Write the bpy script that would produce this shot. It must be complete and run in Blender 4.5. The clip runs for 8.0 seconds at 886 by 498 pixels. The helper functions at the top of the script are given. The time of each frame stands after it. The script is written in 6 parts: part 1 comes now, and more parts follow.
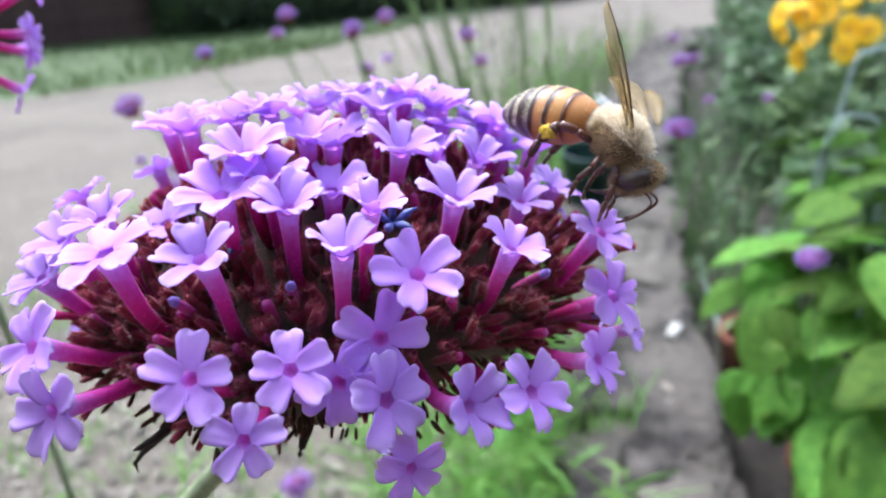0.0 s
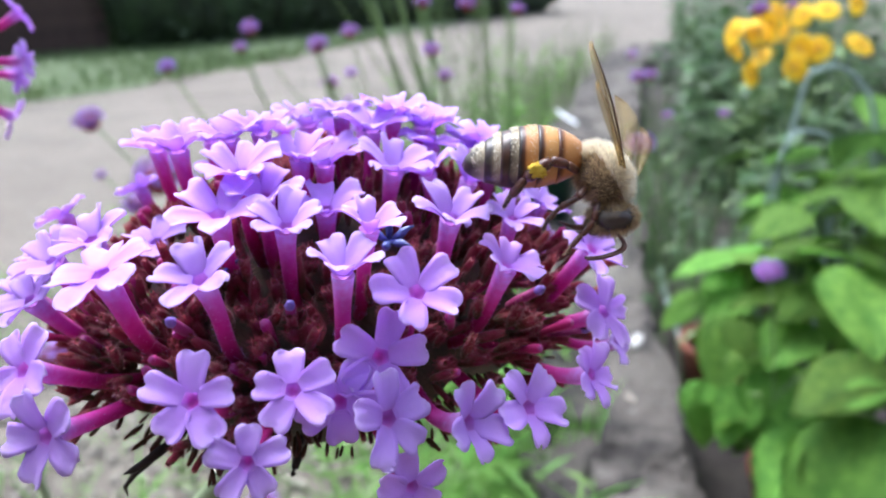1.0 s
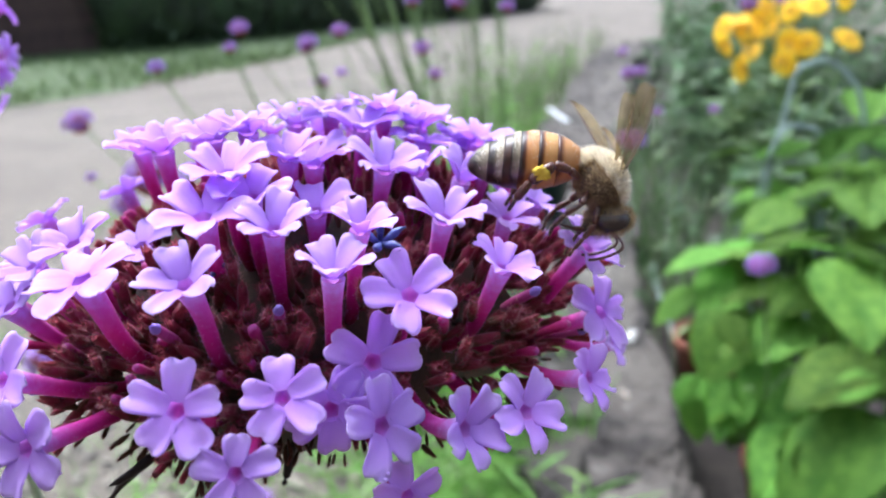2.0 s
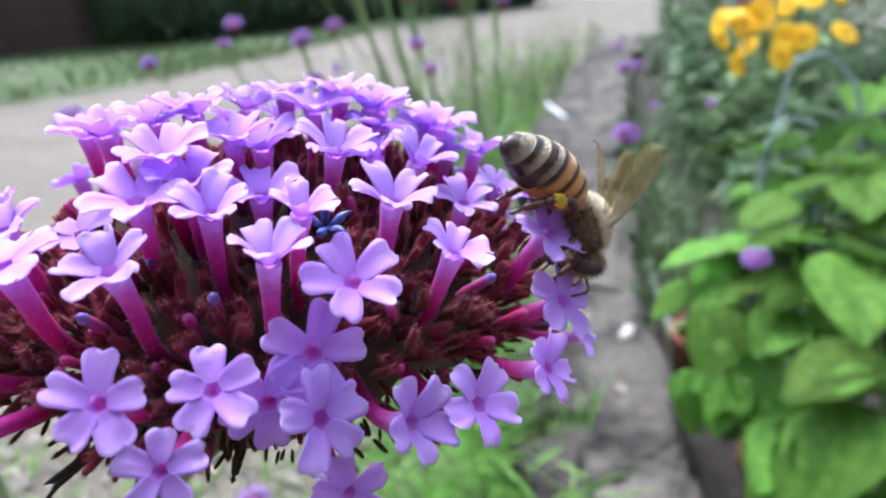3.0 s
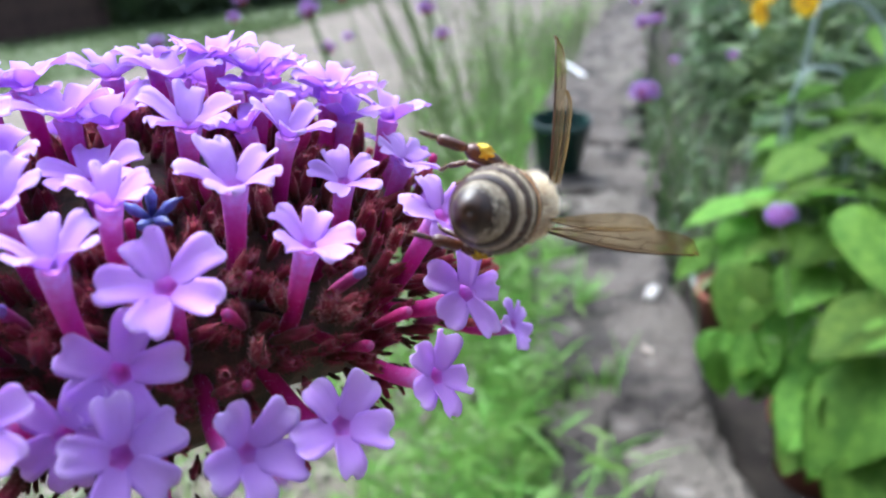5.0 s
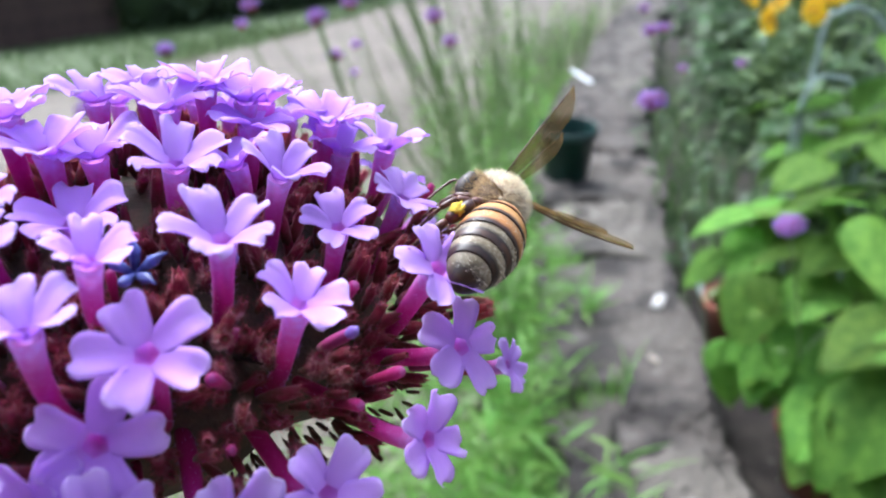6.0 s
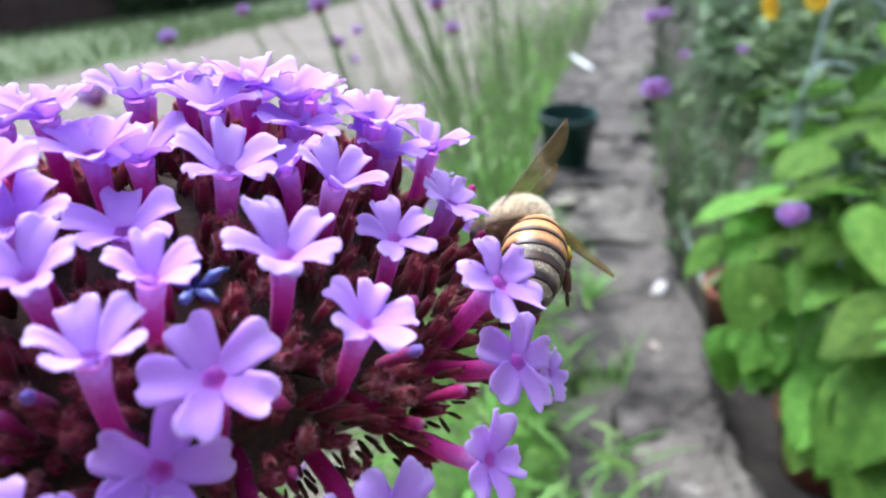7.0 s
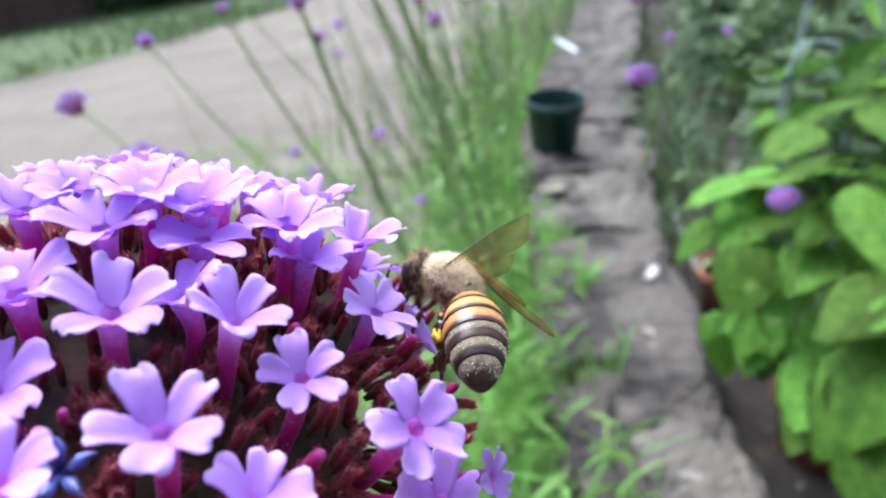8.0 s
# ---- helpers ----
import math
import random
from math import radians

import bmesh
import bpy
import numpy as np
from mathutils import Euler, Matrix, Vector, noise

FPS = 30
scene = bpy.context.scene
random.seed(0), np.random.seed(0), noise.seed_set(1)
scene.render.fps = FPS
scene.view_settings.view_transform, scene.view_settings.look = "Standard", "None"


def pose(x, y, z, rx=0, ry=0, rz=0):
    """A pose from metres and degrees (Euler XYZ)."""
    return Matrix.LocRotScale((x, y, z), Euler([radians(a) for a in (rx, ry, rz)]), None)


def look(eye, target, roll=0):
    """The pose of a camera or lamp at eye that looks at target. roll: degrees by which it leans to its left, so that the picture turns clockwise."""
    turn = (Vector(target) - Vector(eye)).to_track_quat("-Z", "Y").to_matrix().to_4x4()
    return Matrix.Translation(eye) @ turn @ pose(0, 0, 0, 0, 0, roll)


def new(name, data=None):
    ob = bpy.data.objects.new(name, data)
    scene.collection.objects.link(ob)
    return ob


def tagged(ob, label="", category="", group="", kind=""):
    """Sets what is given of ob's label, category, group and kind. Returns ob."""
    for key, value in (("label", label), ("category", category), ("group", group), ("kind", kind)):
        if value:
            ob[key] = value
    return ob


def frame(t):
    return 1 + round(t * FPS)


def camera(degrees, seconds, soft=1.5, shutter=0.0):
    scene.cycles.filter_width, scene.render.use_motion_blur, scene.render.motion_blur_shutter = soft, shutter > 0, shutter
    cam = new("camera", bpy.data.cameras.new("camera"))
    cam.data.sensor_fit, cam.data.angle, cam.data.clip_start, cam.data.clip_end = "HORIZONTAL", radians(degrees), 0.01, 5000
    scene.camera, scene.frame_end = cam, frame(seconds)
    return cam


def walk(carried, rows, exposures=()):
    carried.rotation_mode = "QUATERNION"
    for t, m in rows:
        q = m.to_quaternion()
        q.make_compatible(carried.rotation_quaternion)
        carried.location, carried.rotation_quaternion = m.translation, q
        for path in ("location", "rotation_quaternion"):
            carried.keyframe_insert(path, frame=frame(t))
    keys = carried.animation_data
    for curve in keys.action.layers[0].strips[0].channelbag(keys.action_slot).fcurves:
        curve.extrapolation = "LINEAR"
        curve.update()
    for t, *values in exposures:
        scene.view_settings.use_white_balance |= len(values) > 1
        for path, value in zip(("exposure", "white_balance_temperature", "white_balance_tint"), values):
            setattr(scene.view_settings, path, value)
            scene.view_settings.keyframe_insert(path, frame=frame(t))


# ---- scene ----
# ================= camera =================
cam = camera(62.0, 8.0, soft=2.0)
cam.data.dof.use_dof = True
cam.data.dof.focus_distance = 0.048
cam.data.dof.aperture_fstop = 44.0
EYE = 0.95
# seconds, place in metres, Euler turn in degrees
CAMERA_ROWS = [
    (0, 0.005, 0.0011, 0.9474, 69.1, 1.71, 2.51),
    (0.5, 0.0024, -0.0001, 0.9413, 69.04, 1.33, 1.24),
    (1, -0, -0, 0.95, 70, 0.94, -0.34),
    (2.5, 0.0016, -0.0004, 0.9478, 69.83, 1.5, -1.17),
    (3, 0.005, 0.0013, 0.9473, 69.61, 1.67, -1.28),
    (3.5, 0.0098, 0.0041, 0.9455, 69.31, 2.36, -1.35),
    (4, 0.0164, 0.0039, 0.9451, 68.33, 2.58, -1.93),
    (4.5, 0.0198, 0.0073, 0.9452, 67.56, 3.69, -1.41),
    (5, 0.0139, 0.0106, 0.9471, 67.01, 4.48, -0.33),
    (6.5, 0.0133, 0.0138, 0.9501, 67.71, 4.36, 0.26),
    (7, 0.0073, 0.0123, 0.953, 66.4, 4.29, 0.11),
    (7.5, 0.0102, 0.0166, 0.9549, 66.85, 4.39, -0.48),
    (8, 0.0107, 0.0247, 0.9597, 65.29, 6.06, -1.33),
]
walk(cam, [(t, pose(x, y, z, a, b, c)) for t, x, y, z, a, b, c in CAMERA_ROWS], exposures=[(0.0, 1.22, 5620, 10), (8.0, 1.22, 5620, 10)])

# ================= world and sun =================
SUN_ELEVATION, SUN_TURN = radians(58), radians(-35)
world = bpy.data.worlds.new("overcast_sky")
scene.world = world
world.use_nodes = True
wn = world.node_tree
sky = wn.nodes.new("ShaderNodeTexSky")
sky.sky_type = 'NISHITA'
sky.sun_disc = False
sky.sun_elevation, sky.sun_rotation = SUN_ELEVATION, SUN_TURN
sky.air_density, sky.dust_density, sky.ozone_density = 1.0, 4.0, 1.0
wn.nodes["Background"].inputs["Strength"].default_value = 0.15
# thin high cloud whitens the sky
veil = wn.nodes.new("ShaderNodeHueSaturation")
veil.inputs["Saturation"].default_value = 0.5
wn.links.new(sky.outputs[0], veil.inputs["Color"])
# a clouded sky is brightest overhead and dims towards the horizon
way_up = wn.nodes.new("ShaderNodeSeparateXYZ")
sky_way = wn.nodes.new("ShaderNodeTexCoord")
wn.links.new(sky_way.outputs["Generated"], way_up.inputs[0])
overhead = wn.nodes.new("ShaderNodeMapRange")
overhead.inputs["From Min"].default_value, overhead.inputs["From Max"].default_value = 0.0, 1.0
overhead.inputs["To Min"].default_value, overhead.inputs["To Max"].default_value = 0.32, 1.9
wn.links.new(way_up.outputs["Z"], overhead.inputs["Value"])
dimmed = wn.nodes.new("ShaderNodeVectorMath")
dimmed.operation = 'SCALE'
wn.links.new(veil.outputs[0], dimmed.inputs[0])
wn.links.new(overhead.outputs["Result"], dimmed.inputs["Scale"])
wn.links.new(dimmed.outputs[0], wn.nodes["Background"].inputs["Color"])
sun = new("sun", bpy.data.lights.new("sun", 'SUN'))
sun.data.energy, sun.data.angle, sun.data.color = 1.7, radians(40), (1.0, 0.96, 0.9)
# the sun stands behind the flower, high, a little to the left
sun_way = Vector((math.sin(SUN_TURN) * math.cos(SUN_ELEVATION), math.cos(SUN_TURN) * math.cos(SUN_ELEVATION), math.sin(SUN_ELEVATION)))
sun.matrix_basis = look(sun_way * 20, (0, 0, 0))


# ================= materials =================
def material(name, base, dark=None, rough=0.6, scale=40.0, fine=300.0, bump=0.2, depth=0.001, metal=0.0, through_light=0.0, spots=None,
             per_object=0.0, per_island=0.0, contrast=(0.35, 0.65), spec=0.4):
    """A node material with two scales of variation, relief and, for leaves, light passing through."""
    m = bpy.data.materials.new(name)
    m.use_nodes = True
    t = m.node_tree
    nodes, links = t.nodes, t.links
    b = nodes["Principled BSDF"]
    b.inputs["Roughness"].default_value, b.inputs["Metallic"].default_value = rough, metal
    b.inputs["Specular IOR Level"].default_value = spec
    dark = dark or tuple(c * 0.6 for c in base)
    co = nodes.new("ShaderNodeTexCoord")
    big = nodes.new("ShaderNodeTexNoise")
    big.inputs["Scale"].default_value, big.inputs["Detail"].default_value = scale, 6
    small = nodes.new("ShaderNodeTexNoise")
    small.inputs["Scale"].default_value, small.inputs["Detail"].default_value = fine, 4
    for n in (big, small):
        links.new(co.outputs["Object"], n.inputs["Vector"])
    ramp = nodes.new("ShaderNodeValToRGB")
    ramp.color_ramp.elements[0].position, ramp.color_ramp.elements[1].position = contrast
    ramp.color_ramp.elements[0].color, ramp.color_ramp.elements[1].color = (*dark, 1), (*base, 1)
    links.new(big.outputs["Fac"], ramp.inputs["Fac"])
    mix = nodes.new("ShaderNodeMix")
    mix.data_type, mix.blend_type = 'RGBA', 'OVERLAY'
    mix.inputs["Factor"].default_value = 0.35
    links.new(ramp.outputs["Color"], mix.inputs["A"])
    links.new(small.outputs["Fac"], mix.inputs["B"])
    out = mix.outputs["Result"]
    if spots:
        colour, size, share = spots
        vor = nodes.new("ShaderNodeTexNoise")
        vor.inputs["Scale"].default_value, vor.inputs["Detail"].default_value = size, 3
        links.new(co.outputs["Object"], vor.inputs["Vector"])
        r2 = nodes.new("ShaderNodeValToRGB")
        r2.color_ramp.elements[0].position, r2.color_ramp.elements[1].position = share, share + 0.08
        links.new(vor.outputs["Fac"], r2.inputs["Fac"])
        mx = nodes.new("ShaderNodeMix")
        mx.data_type = 'RGBA'
        links.new(r2.outputs["Color"], mx.inputs["Factor"])
        links.new(out, mx.inputs["A"])
        mx.inputs["B"].default_value = (*colour, 1)
        out = mx.outputs["Result"]
    if per_object or per_island:
        info = nodes.new("ShaderNodeObjectInfo") if per_object else nodes.new("ShaderNodeNewGeometry")
        random_value = info.outputs["Random"] if per_object else info.outputs["Random Per Island"]
        width = per_object or per_island
        hsv = nodes.new("ShaderNodeHueSaturation")
        for key, low, high in (("Value", 1 - width, 1 + width), ("Hue", 0.5 - width * 0.05, 0.5 + width * 0.05)):
            mr = nodes.new("ShaderNodeMapRange")
            mr.inputs["To Min"].default_value, mr.inputs["To Max"].default_value = low, high
            links.new(random_value, mr.inputs["Value"])
            links.new(mr.outputs["Result"], hsv.inputs[key])
        links.new(out, hsv.inputs["Color"])
        out = hsv.outputs["Color"]
    links.new(out, b.inputs["Base Color"])
    if bump:
        bp = nodes.new("ShaderNodeBump")
        bp.inputs["Strength"].default_value, bp.inputs["Distance"].default_value = bump, depth
        links.new(small.outputs["Fac"], bp.inputs["Height"])
        links.new(bp.outputs["Normal"], b.inputs["Normal"])
    if through_light:
        tr = nodes.new("ShaderNodeBsdfTranslucent")
        links.new(out, tr.inputs["Color"])
        ms = nodes.new("ShaderNodeMixShader")
        ms.inputs["Fac"].default_value = through_light
        links.new(b.outputs[0], ms.inputs[1])
        links.new(tr.outputs[0], ms.inputs[2])
        links.new(ms.outputs[0], nodes["Material Output"].inputs["Surface"])
    return m


def blended(name, stops, rough=0.5, noise_scale=1500.0, bump=0.15, depth=0.0001, through_light=0.0, along="shade", strength=0.12, sheen=0.0, spec=0.3):
    """Colour follows the stored value 'shade' (0 to 1) along the stops (position, colour), with fine grain over it."""
    m = bpy.data.materials.new(name)
    m.use_nodes = True
    nodes, links = m.node_tree.nodes, m.node_tree.links
    b = nodes["Principled BSDF"]
    b.inputs["Roughness"].default_value = rough
    b.inputs["Specular IOR Level"].default_value = spec
    if sheen:
        b.inputs["Sheen Weight"].default_value = sheen
        b.inputs["Sheen Roughness"].default_value = 0.4
    at = nodes.new("ShaderNodeAttribute")
    at.attribute_name = along
    ramp = nodes.new("ShaderNodeValToRGB")
    els = ramp.color_ramp.elements
    while len(els) < len(stops):
        els.new(0.5)
    for e, (p, c) in zip(els, stops):
        e.position, e.color = p, (*c, 1)
    co = nodes.new("ShaderNodeTexCoord")
    nz = nodes.new("ShaderNodeTexNoise")
    nz.inputs["Scale"].default_value, nz.inputs["Detail"].default_value = noise_scale, 5
    links.new(co.outputs["Object"], nz.inputs["Vector"])
    sc = nodes.new("ShaderNodeMath")
    sc.operation = 'MULTIPLY_ADD'
    sc.inputs[1].default_value, sc.inputs[2].default_value = strength * 2, -strength
    links.new(nz.outputs["Fac"], sc.inputs[0])
    ad = nodes.new("ShaderNodeMath")
    links.new(at.outputs["Fac"], ad.inputs[0])
    links.new(sc.outputs[0], ad.inputs[1])
    links.new(ad.outputs[0], ramp.inputs["Fac"])
    info = nodes.new("ShaderNodeObjectInfo")
    hsv = nodes.new("ShaderNodeHueSaturation")
    for key, low, high in (("Value", 0.9, 1.1), ("Hue", 0.493, 0.507)):
        mr = nodes.new("ShaderNodeMapRange")
        mr.inputs["To Min"].default_value, mr.inputs["To Max"].default_value = low, high
        links.new(info.outputs["Random"], mr.inputs["Value"])
        links.new(mr.outputs["Result"], hsv.inputs[key])
    links.new(ramp.outputs["Color"], hsv.inputs["Color"])
    out = hsv.outputs["Color"]
    links.new(out, b.inputs["Base Color"])
    bp = nodes.new("ShaderNodeBump")
    bp.inputs["Strength"].default_value, bp.inputs["Distance"].default_value = bump, depth
    links.new(nz.outputs["Fac"], bp.inputs["Height"])
    links.new(bp.outputs["Normal"], b.inputs["Normal"])
    if through_light:
        tr = nodes.new("ShaderNodeBsdfTranslucent")
        links.new(out, tr.inputs["Color"])
        ms = nodes.new("ShaderNodeMixShader")
        ms.inputs["Fac"].default_value = through_light
        links.new(b.outputs[0], ms.inputs[1])
        links.new(tr.outputs[0], ms.inputs[2])
        links.new(ms.outputs[0], nodes["Material Output"].inputs["Surface"])
    return m


GRAVEL = material("gravel", (0.180, 0.155, 0.122), (0.128, 0.109, 0.085), 0.9, 1.2, 90, 0.8, 0.02, spots=((0.36, 0.32, 0.27), 40, 0.63))
PEBBLE = material("pebble", (0.32, 0.285, 0.235), (0.19, 0.17, 0.14), 0.85, 60, 500, 0.3, 0.002, per_island=0.35)
LAWN = material("lawn", (0.108, 0.145, 0.066), (0.073, 0.10, 0.044), 0.9, 2.5, 60, 0.6, 0.02)
BLADE = material("grass_blade", (0.14, 0.195, 0.08), (0.09, 0.135, 0.05), 0.6, 8, 200, 0.1, 0.001, through_light=0.35, per_island=0.25)
WEED = material("weed_green", (0.27, 0.49, 0.11), (0.16, 0.34, 0.06), 0.55, 12, 300, 0.1, 0.001, through_light=0.35, per_island=0.25)
STEM = material("verbena_stem", (0.20, 0.31, 0.10), (0.13, 0.20, 0.07), 0.6, 30, 900, 0.25, 0.0004)
NEAR_STEM = material("verbena_near_stem", (0.30, 0.36, 0.20), (0.19, 0.25, 0.12), 0.6, 300, 3000, 0.3, 0.0002)
STONE = material("wall_stone", (0.112, 0.097, 0.082), (0.034, 0.029, 0.025), 0.88, 11, 60, 1.0, 0.025, spots=((0.25, 0.225, 0.20), 19, 0.67), per_object=0.3, contrast=(0.41, 0.57))
RUBBLE = material("wall_core", (0.11, 0.095, 0.08), (0.05, 0.043, 0.036), 0.95, 20, 120, 0.6, 0.01)
SOIL = material("bed_soil", (0.058, 0.048, 0.039), (0.022, 0.018, 0.015), 0.95, 12, 120, 0.8, 0.015, spots=((0.15, 0.135, 0.115), 25, 0.66))
FENCE = material("fence_wood", (0.075, 0.043, 0.034), (0.04, 0.024, 0.019), 0.8, 5, 80, 0.4, 0.005, per_object=0.2)
HEDGE = material("hedge_leaf", (0.035, 0.06, 0.02), (0.015, 0.025, 0.01), 0.7, 3, 60, 0.2, 0.005, per_island=0.4)
LIME = material("broad_leaf", (0.205, 0.365, 0.062), (0.105, 0.235, 0.036), 0.62, 9, 90, 0.3, 0.002, through_light=0.4, per_object=0.22, spec=0.2)
BLUE_GREEN = material("bed_leaf", (0.085, 0.155, 0.05), (0.040, 0.082, 0.026), 0.55, 9, 90, 0.2, 0.002, through_light=0.3, per_island=0.3)
TERRACOTTA = material("terracotta", (0.26, 0.09, 0.05), (0.15, 0.05, 0.03), 0.8, 25, 200, 0.3, 0.002)
POT_GREEN = material("pot_plastic", (0.014, 0.052, 0.044), (0.009, 0.032, 0.028), 0.4, 30, 400, 0.05, 0.001)
BLACK_POT = material("black_pot", (0.015, 0.015, 0.016), (0.01, 0.01, 0.01), 0.5, 30, 400, 0.05, 0.001)
LABEL = material("plant_label", (0.8, 0.82, 0.82), (0.68, 0.7, 0.7), 0.5, 60, 300, 0.05, 0.001)
HOSE = material("hose", (0.27, 0.35, 0.31), (0.19, 0.26, 0.22), 0.5, 40, 300, 0.1, 0.001)
YELLOW = material("yellow_petal", (0.90, 0.60, 0.008), (0.84, 0.48, 0.006), 0.55, 30, 200, 0.1, 0.001, through_light=0.35, per_object=0.1)
YELLOW_EYE = material("yellow_eye", (0.72, 0.38, 0.015), (0.5, 0.22, 0.012), 0.9, 60, 500, 0.5, 0.003)
FAR_PURPLE = material("verbena_far_petal", (0.52, 0.32, 0.80), (0.36, 0.19, 0.60), 0.6, 90, 500, 0.2, 0.001, through_light=0.3, per_island=0.25)
FAR_CALYX = blended("verbena_calyx", [(0.0, (0.07, 0.08, 0.03)), (0.38, (0.17, 0.06, 0.04)), (0.72, (0.47, 0.04, 0.11)), (1.0, (0.33, 0.05, 0.085))], 0.8, 1500, 0.5, 0.0002, 0.25, strength=0.34, sheen=0.05, spec=0.12)
WHITE_CHIP = material("white_chip", (0.50, 0.485, 0.455), (0.36, 0.345, 0.32), 0.85, 40, 300, 0.3, 0.002)
PALE_BARK = material("pale_chip", (0.40, 0.34, 0.285), (0.24, 0.205, 0.175), 0.85, 40, 300, 0.3, 0.002)
PETAL = blended("verbena_petal", [(0.0, (0.60, 0.14, 0.52)), (0.1, (0.60, 0.23, 0.68)), (0.22, (0.60, 0.34, 0.83)), (0.4, (0.65, 0.40, 0.90)), (0.75, (0.72, 0.49, 0.95)), (1.0, (0.80, 0.63, 0.98))], 0.85, 700, 0.7, 0.00022, 0.52, strength=0.2, sheen=0.1, spec=0.06)
TUBE = blended("verbena_tube", [(0.0, (0.18, 0.008, 0.04)), (0.35, (0.42, 0.012, 0.14)), (0.66, (0.60, 0.035, 0.31)), (0.84, (0.64, 0.12, 0.48)), (0.94, (0.66, 0.28, 0.70)), (1.0, (0.68, 0.42, 0.87))], 0.65, 2200, 0.35, 0.0001, 0.4, strength=0.1, sheen=0.15, spec=0.15)
CALYX = blended("verbena_calyx", [(0.0, (0.075, 0.062, 0.03)), (0.42, (0.16, 0.06, 0.045)), (0.8, (0.35, 0.052, 0.082)), (1.0, (0.36, 0.09, 0.10))], 0.95, 1800, 0.5, 0.0002, 0.4, strength=0.3, sheen=0.2, spec=0.04)
DOWN = material("calyx_down", (0.52, 0.25, 0.24), (0.36, 0.15, 0.15), 0.8, 900, 4000, 0.0, 0.0001, through_light=0.4, per_island=0.3)
CORE = material("flower_core", (0.075, 0.04, 0.022), (0.03, 0.028, 0.012), 0.8, 500, 3000, 0.5, 0.0003)
BUD = blended("verbena_bud", [(0.0, (0.3, 0.03, 0.12)), (0.6, (0.36, 0.05, 0.22)), (0.85, (0.28, 0.13, 0.42)), (1.0, (0.25, 0.17, 0.52))], 0.6, 2500, 0.4, 0.00015, 0.1, strength=0.15, sheen=0.1)
WITHERED = material("withered_petal", (0.16, 0.2, 0.5), (0.015, 0.02, 0.10), 0.35, 900, 4000, 0.3, 0.0002)
CLUB = blended("verbena_closed_floret", [(0.0, (0.16, 0.012, 0.04)), (0.6, (0.40, 0.02, 0.13)), (0.9, (0.50, 0.04, 0.22)), (1.0, (0.45, 0.11, 0.31))], 0.75, 2500, 0.4, 0.0001, 0.35, strength=0.2, sheen=0.2, spec=0.12)
DRY = material("dry_bract", (0.03, 0.02, 0.012), (0.012, 0.008, 0.006), 0.8, 700, 4000, 0.4, 0.0002)


# ================= mesh helpers =================
def mesh_of(name, verts, faces, materials, slots=None, shade=None, smooth=True):
    me = bpy.data.meshes.new(name)
    me.from_pydata([tuple(v) for v in verts], [], faces)
    for m in materials:
        me.materials.append(m)
    if slots is not None:
        me.polygons.foreach_set("material_index", slots)
    if shade is not None:
        at = me.attributes.new("shade", 'FLOAT', 'POINT')
        at.data.foreach_set("value", shade)
    me.polygons.foreach_set("use_smooth", [smooth] * len(me.polygons))
    me.update()
    return me


def child(name, me, parent, m=None, label=""):
    ob = new(name, me)
    ob.parent = parent
    if m is not None:
        ob.matrix_basis = m
    return tagged(ob, label)


def empty(name, m, label, category, group="", kind=""):
    ob = new(name)
    ob.empty_display_size = 0.01
    ob.matrix_basis = m
    return tagged(ob, label, category, group, kind)


class Build:
    """Collects vertices, faces, material slots and shades for one mesh."""

    def __init__(self):
        self.v, self.f, self.s, self.h = [], [], [], []

    def add(self, verts, faces, slot=0, shade=0.5):
        n = len(self.v)
        self.v += [tuple(p) for p in verts]
        self.f += [tuple(n + i for i in q) for q in faces]
        self.s += [slot] * len(faces)
        self.h += list(shade) if isinstance(shade, (list, tuple, np.ndarray)) else [shade] * len(verts)

    def tube(self, points, radii, sides=8, slot=0, shades=None, caps=True):
        pts = [Vector(p) for p in points]
        n = len(pts)
        ref = Vector((0.31, 0.17, 0.93))
        verts, shade = [], []
        for i, p in enumerate(pts):
            d = (pts[min(i + 1, n - 1)] - pts[max(i - 1, 0)]).normalized()
            a = d.cross(ref)
            if a.length < 1e-3:
                a = d.cross(Vector((1, 0, 0)))
            a.normalize()
            b = d.cross(a)
            for k in range(sides):
                w = 2 * math.pi * k / sides
                verts.append(p + (a * math.cos(w) + b * math.sin(w)) * radii[i])
                shade.append(shades[i] if shades else 0.5)
        faces = [(i * sides + k, i * sides + (k + 1) % sides, (i + 1) * sides + (k + 1) % sides, (i + 1) * sides + k) for i in range(n - 1) for k in range(sides)]
        if caps:
            faces += [tuple(reversed(range(sides))), tuple((n - 1) * sides + k for k in range(sides))]
        self.add(verts, faces, slot, shade)

    def ball(self, centre, radii, rings=8, sides=12, slot=0, shade=0.5, turn=None, rough=0.0):
        centre = Vector(centre)
        verts = []
        for i in range(rings + 1):
            th = math.pi * i / rings
            for k in range(sides):
                w = 2 * math.pi * k / sides
                p = Vector((math.sin(th) * math.cos(w) * radii[0], math.sin(th) * math.sin(w) * radii[1], math.cos(th) * radii[2]))
                if rough:
                    p *= 1 + rough * noise.noise(p * (2.5 / max(radii)) + centre * 50)
                verts.append(centre + (turn @ p if turn else p))
        faces = [(i * sides + k, (i + 1) * sides + k, (i + 1) * sides + (k + 1) % sides, i * sides + (k + 1) % sides) for i in range(rings) for k in range(sides)]
        self.add(verts, faces, slot, shade)

    def make(self, name, materials, smooth=True):
        return mesh_of(name, self.v, self.f, materials, self.s, self.h, smooth)


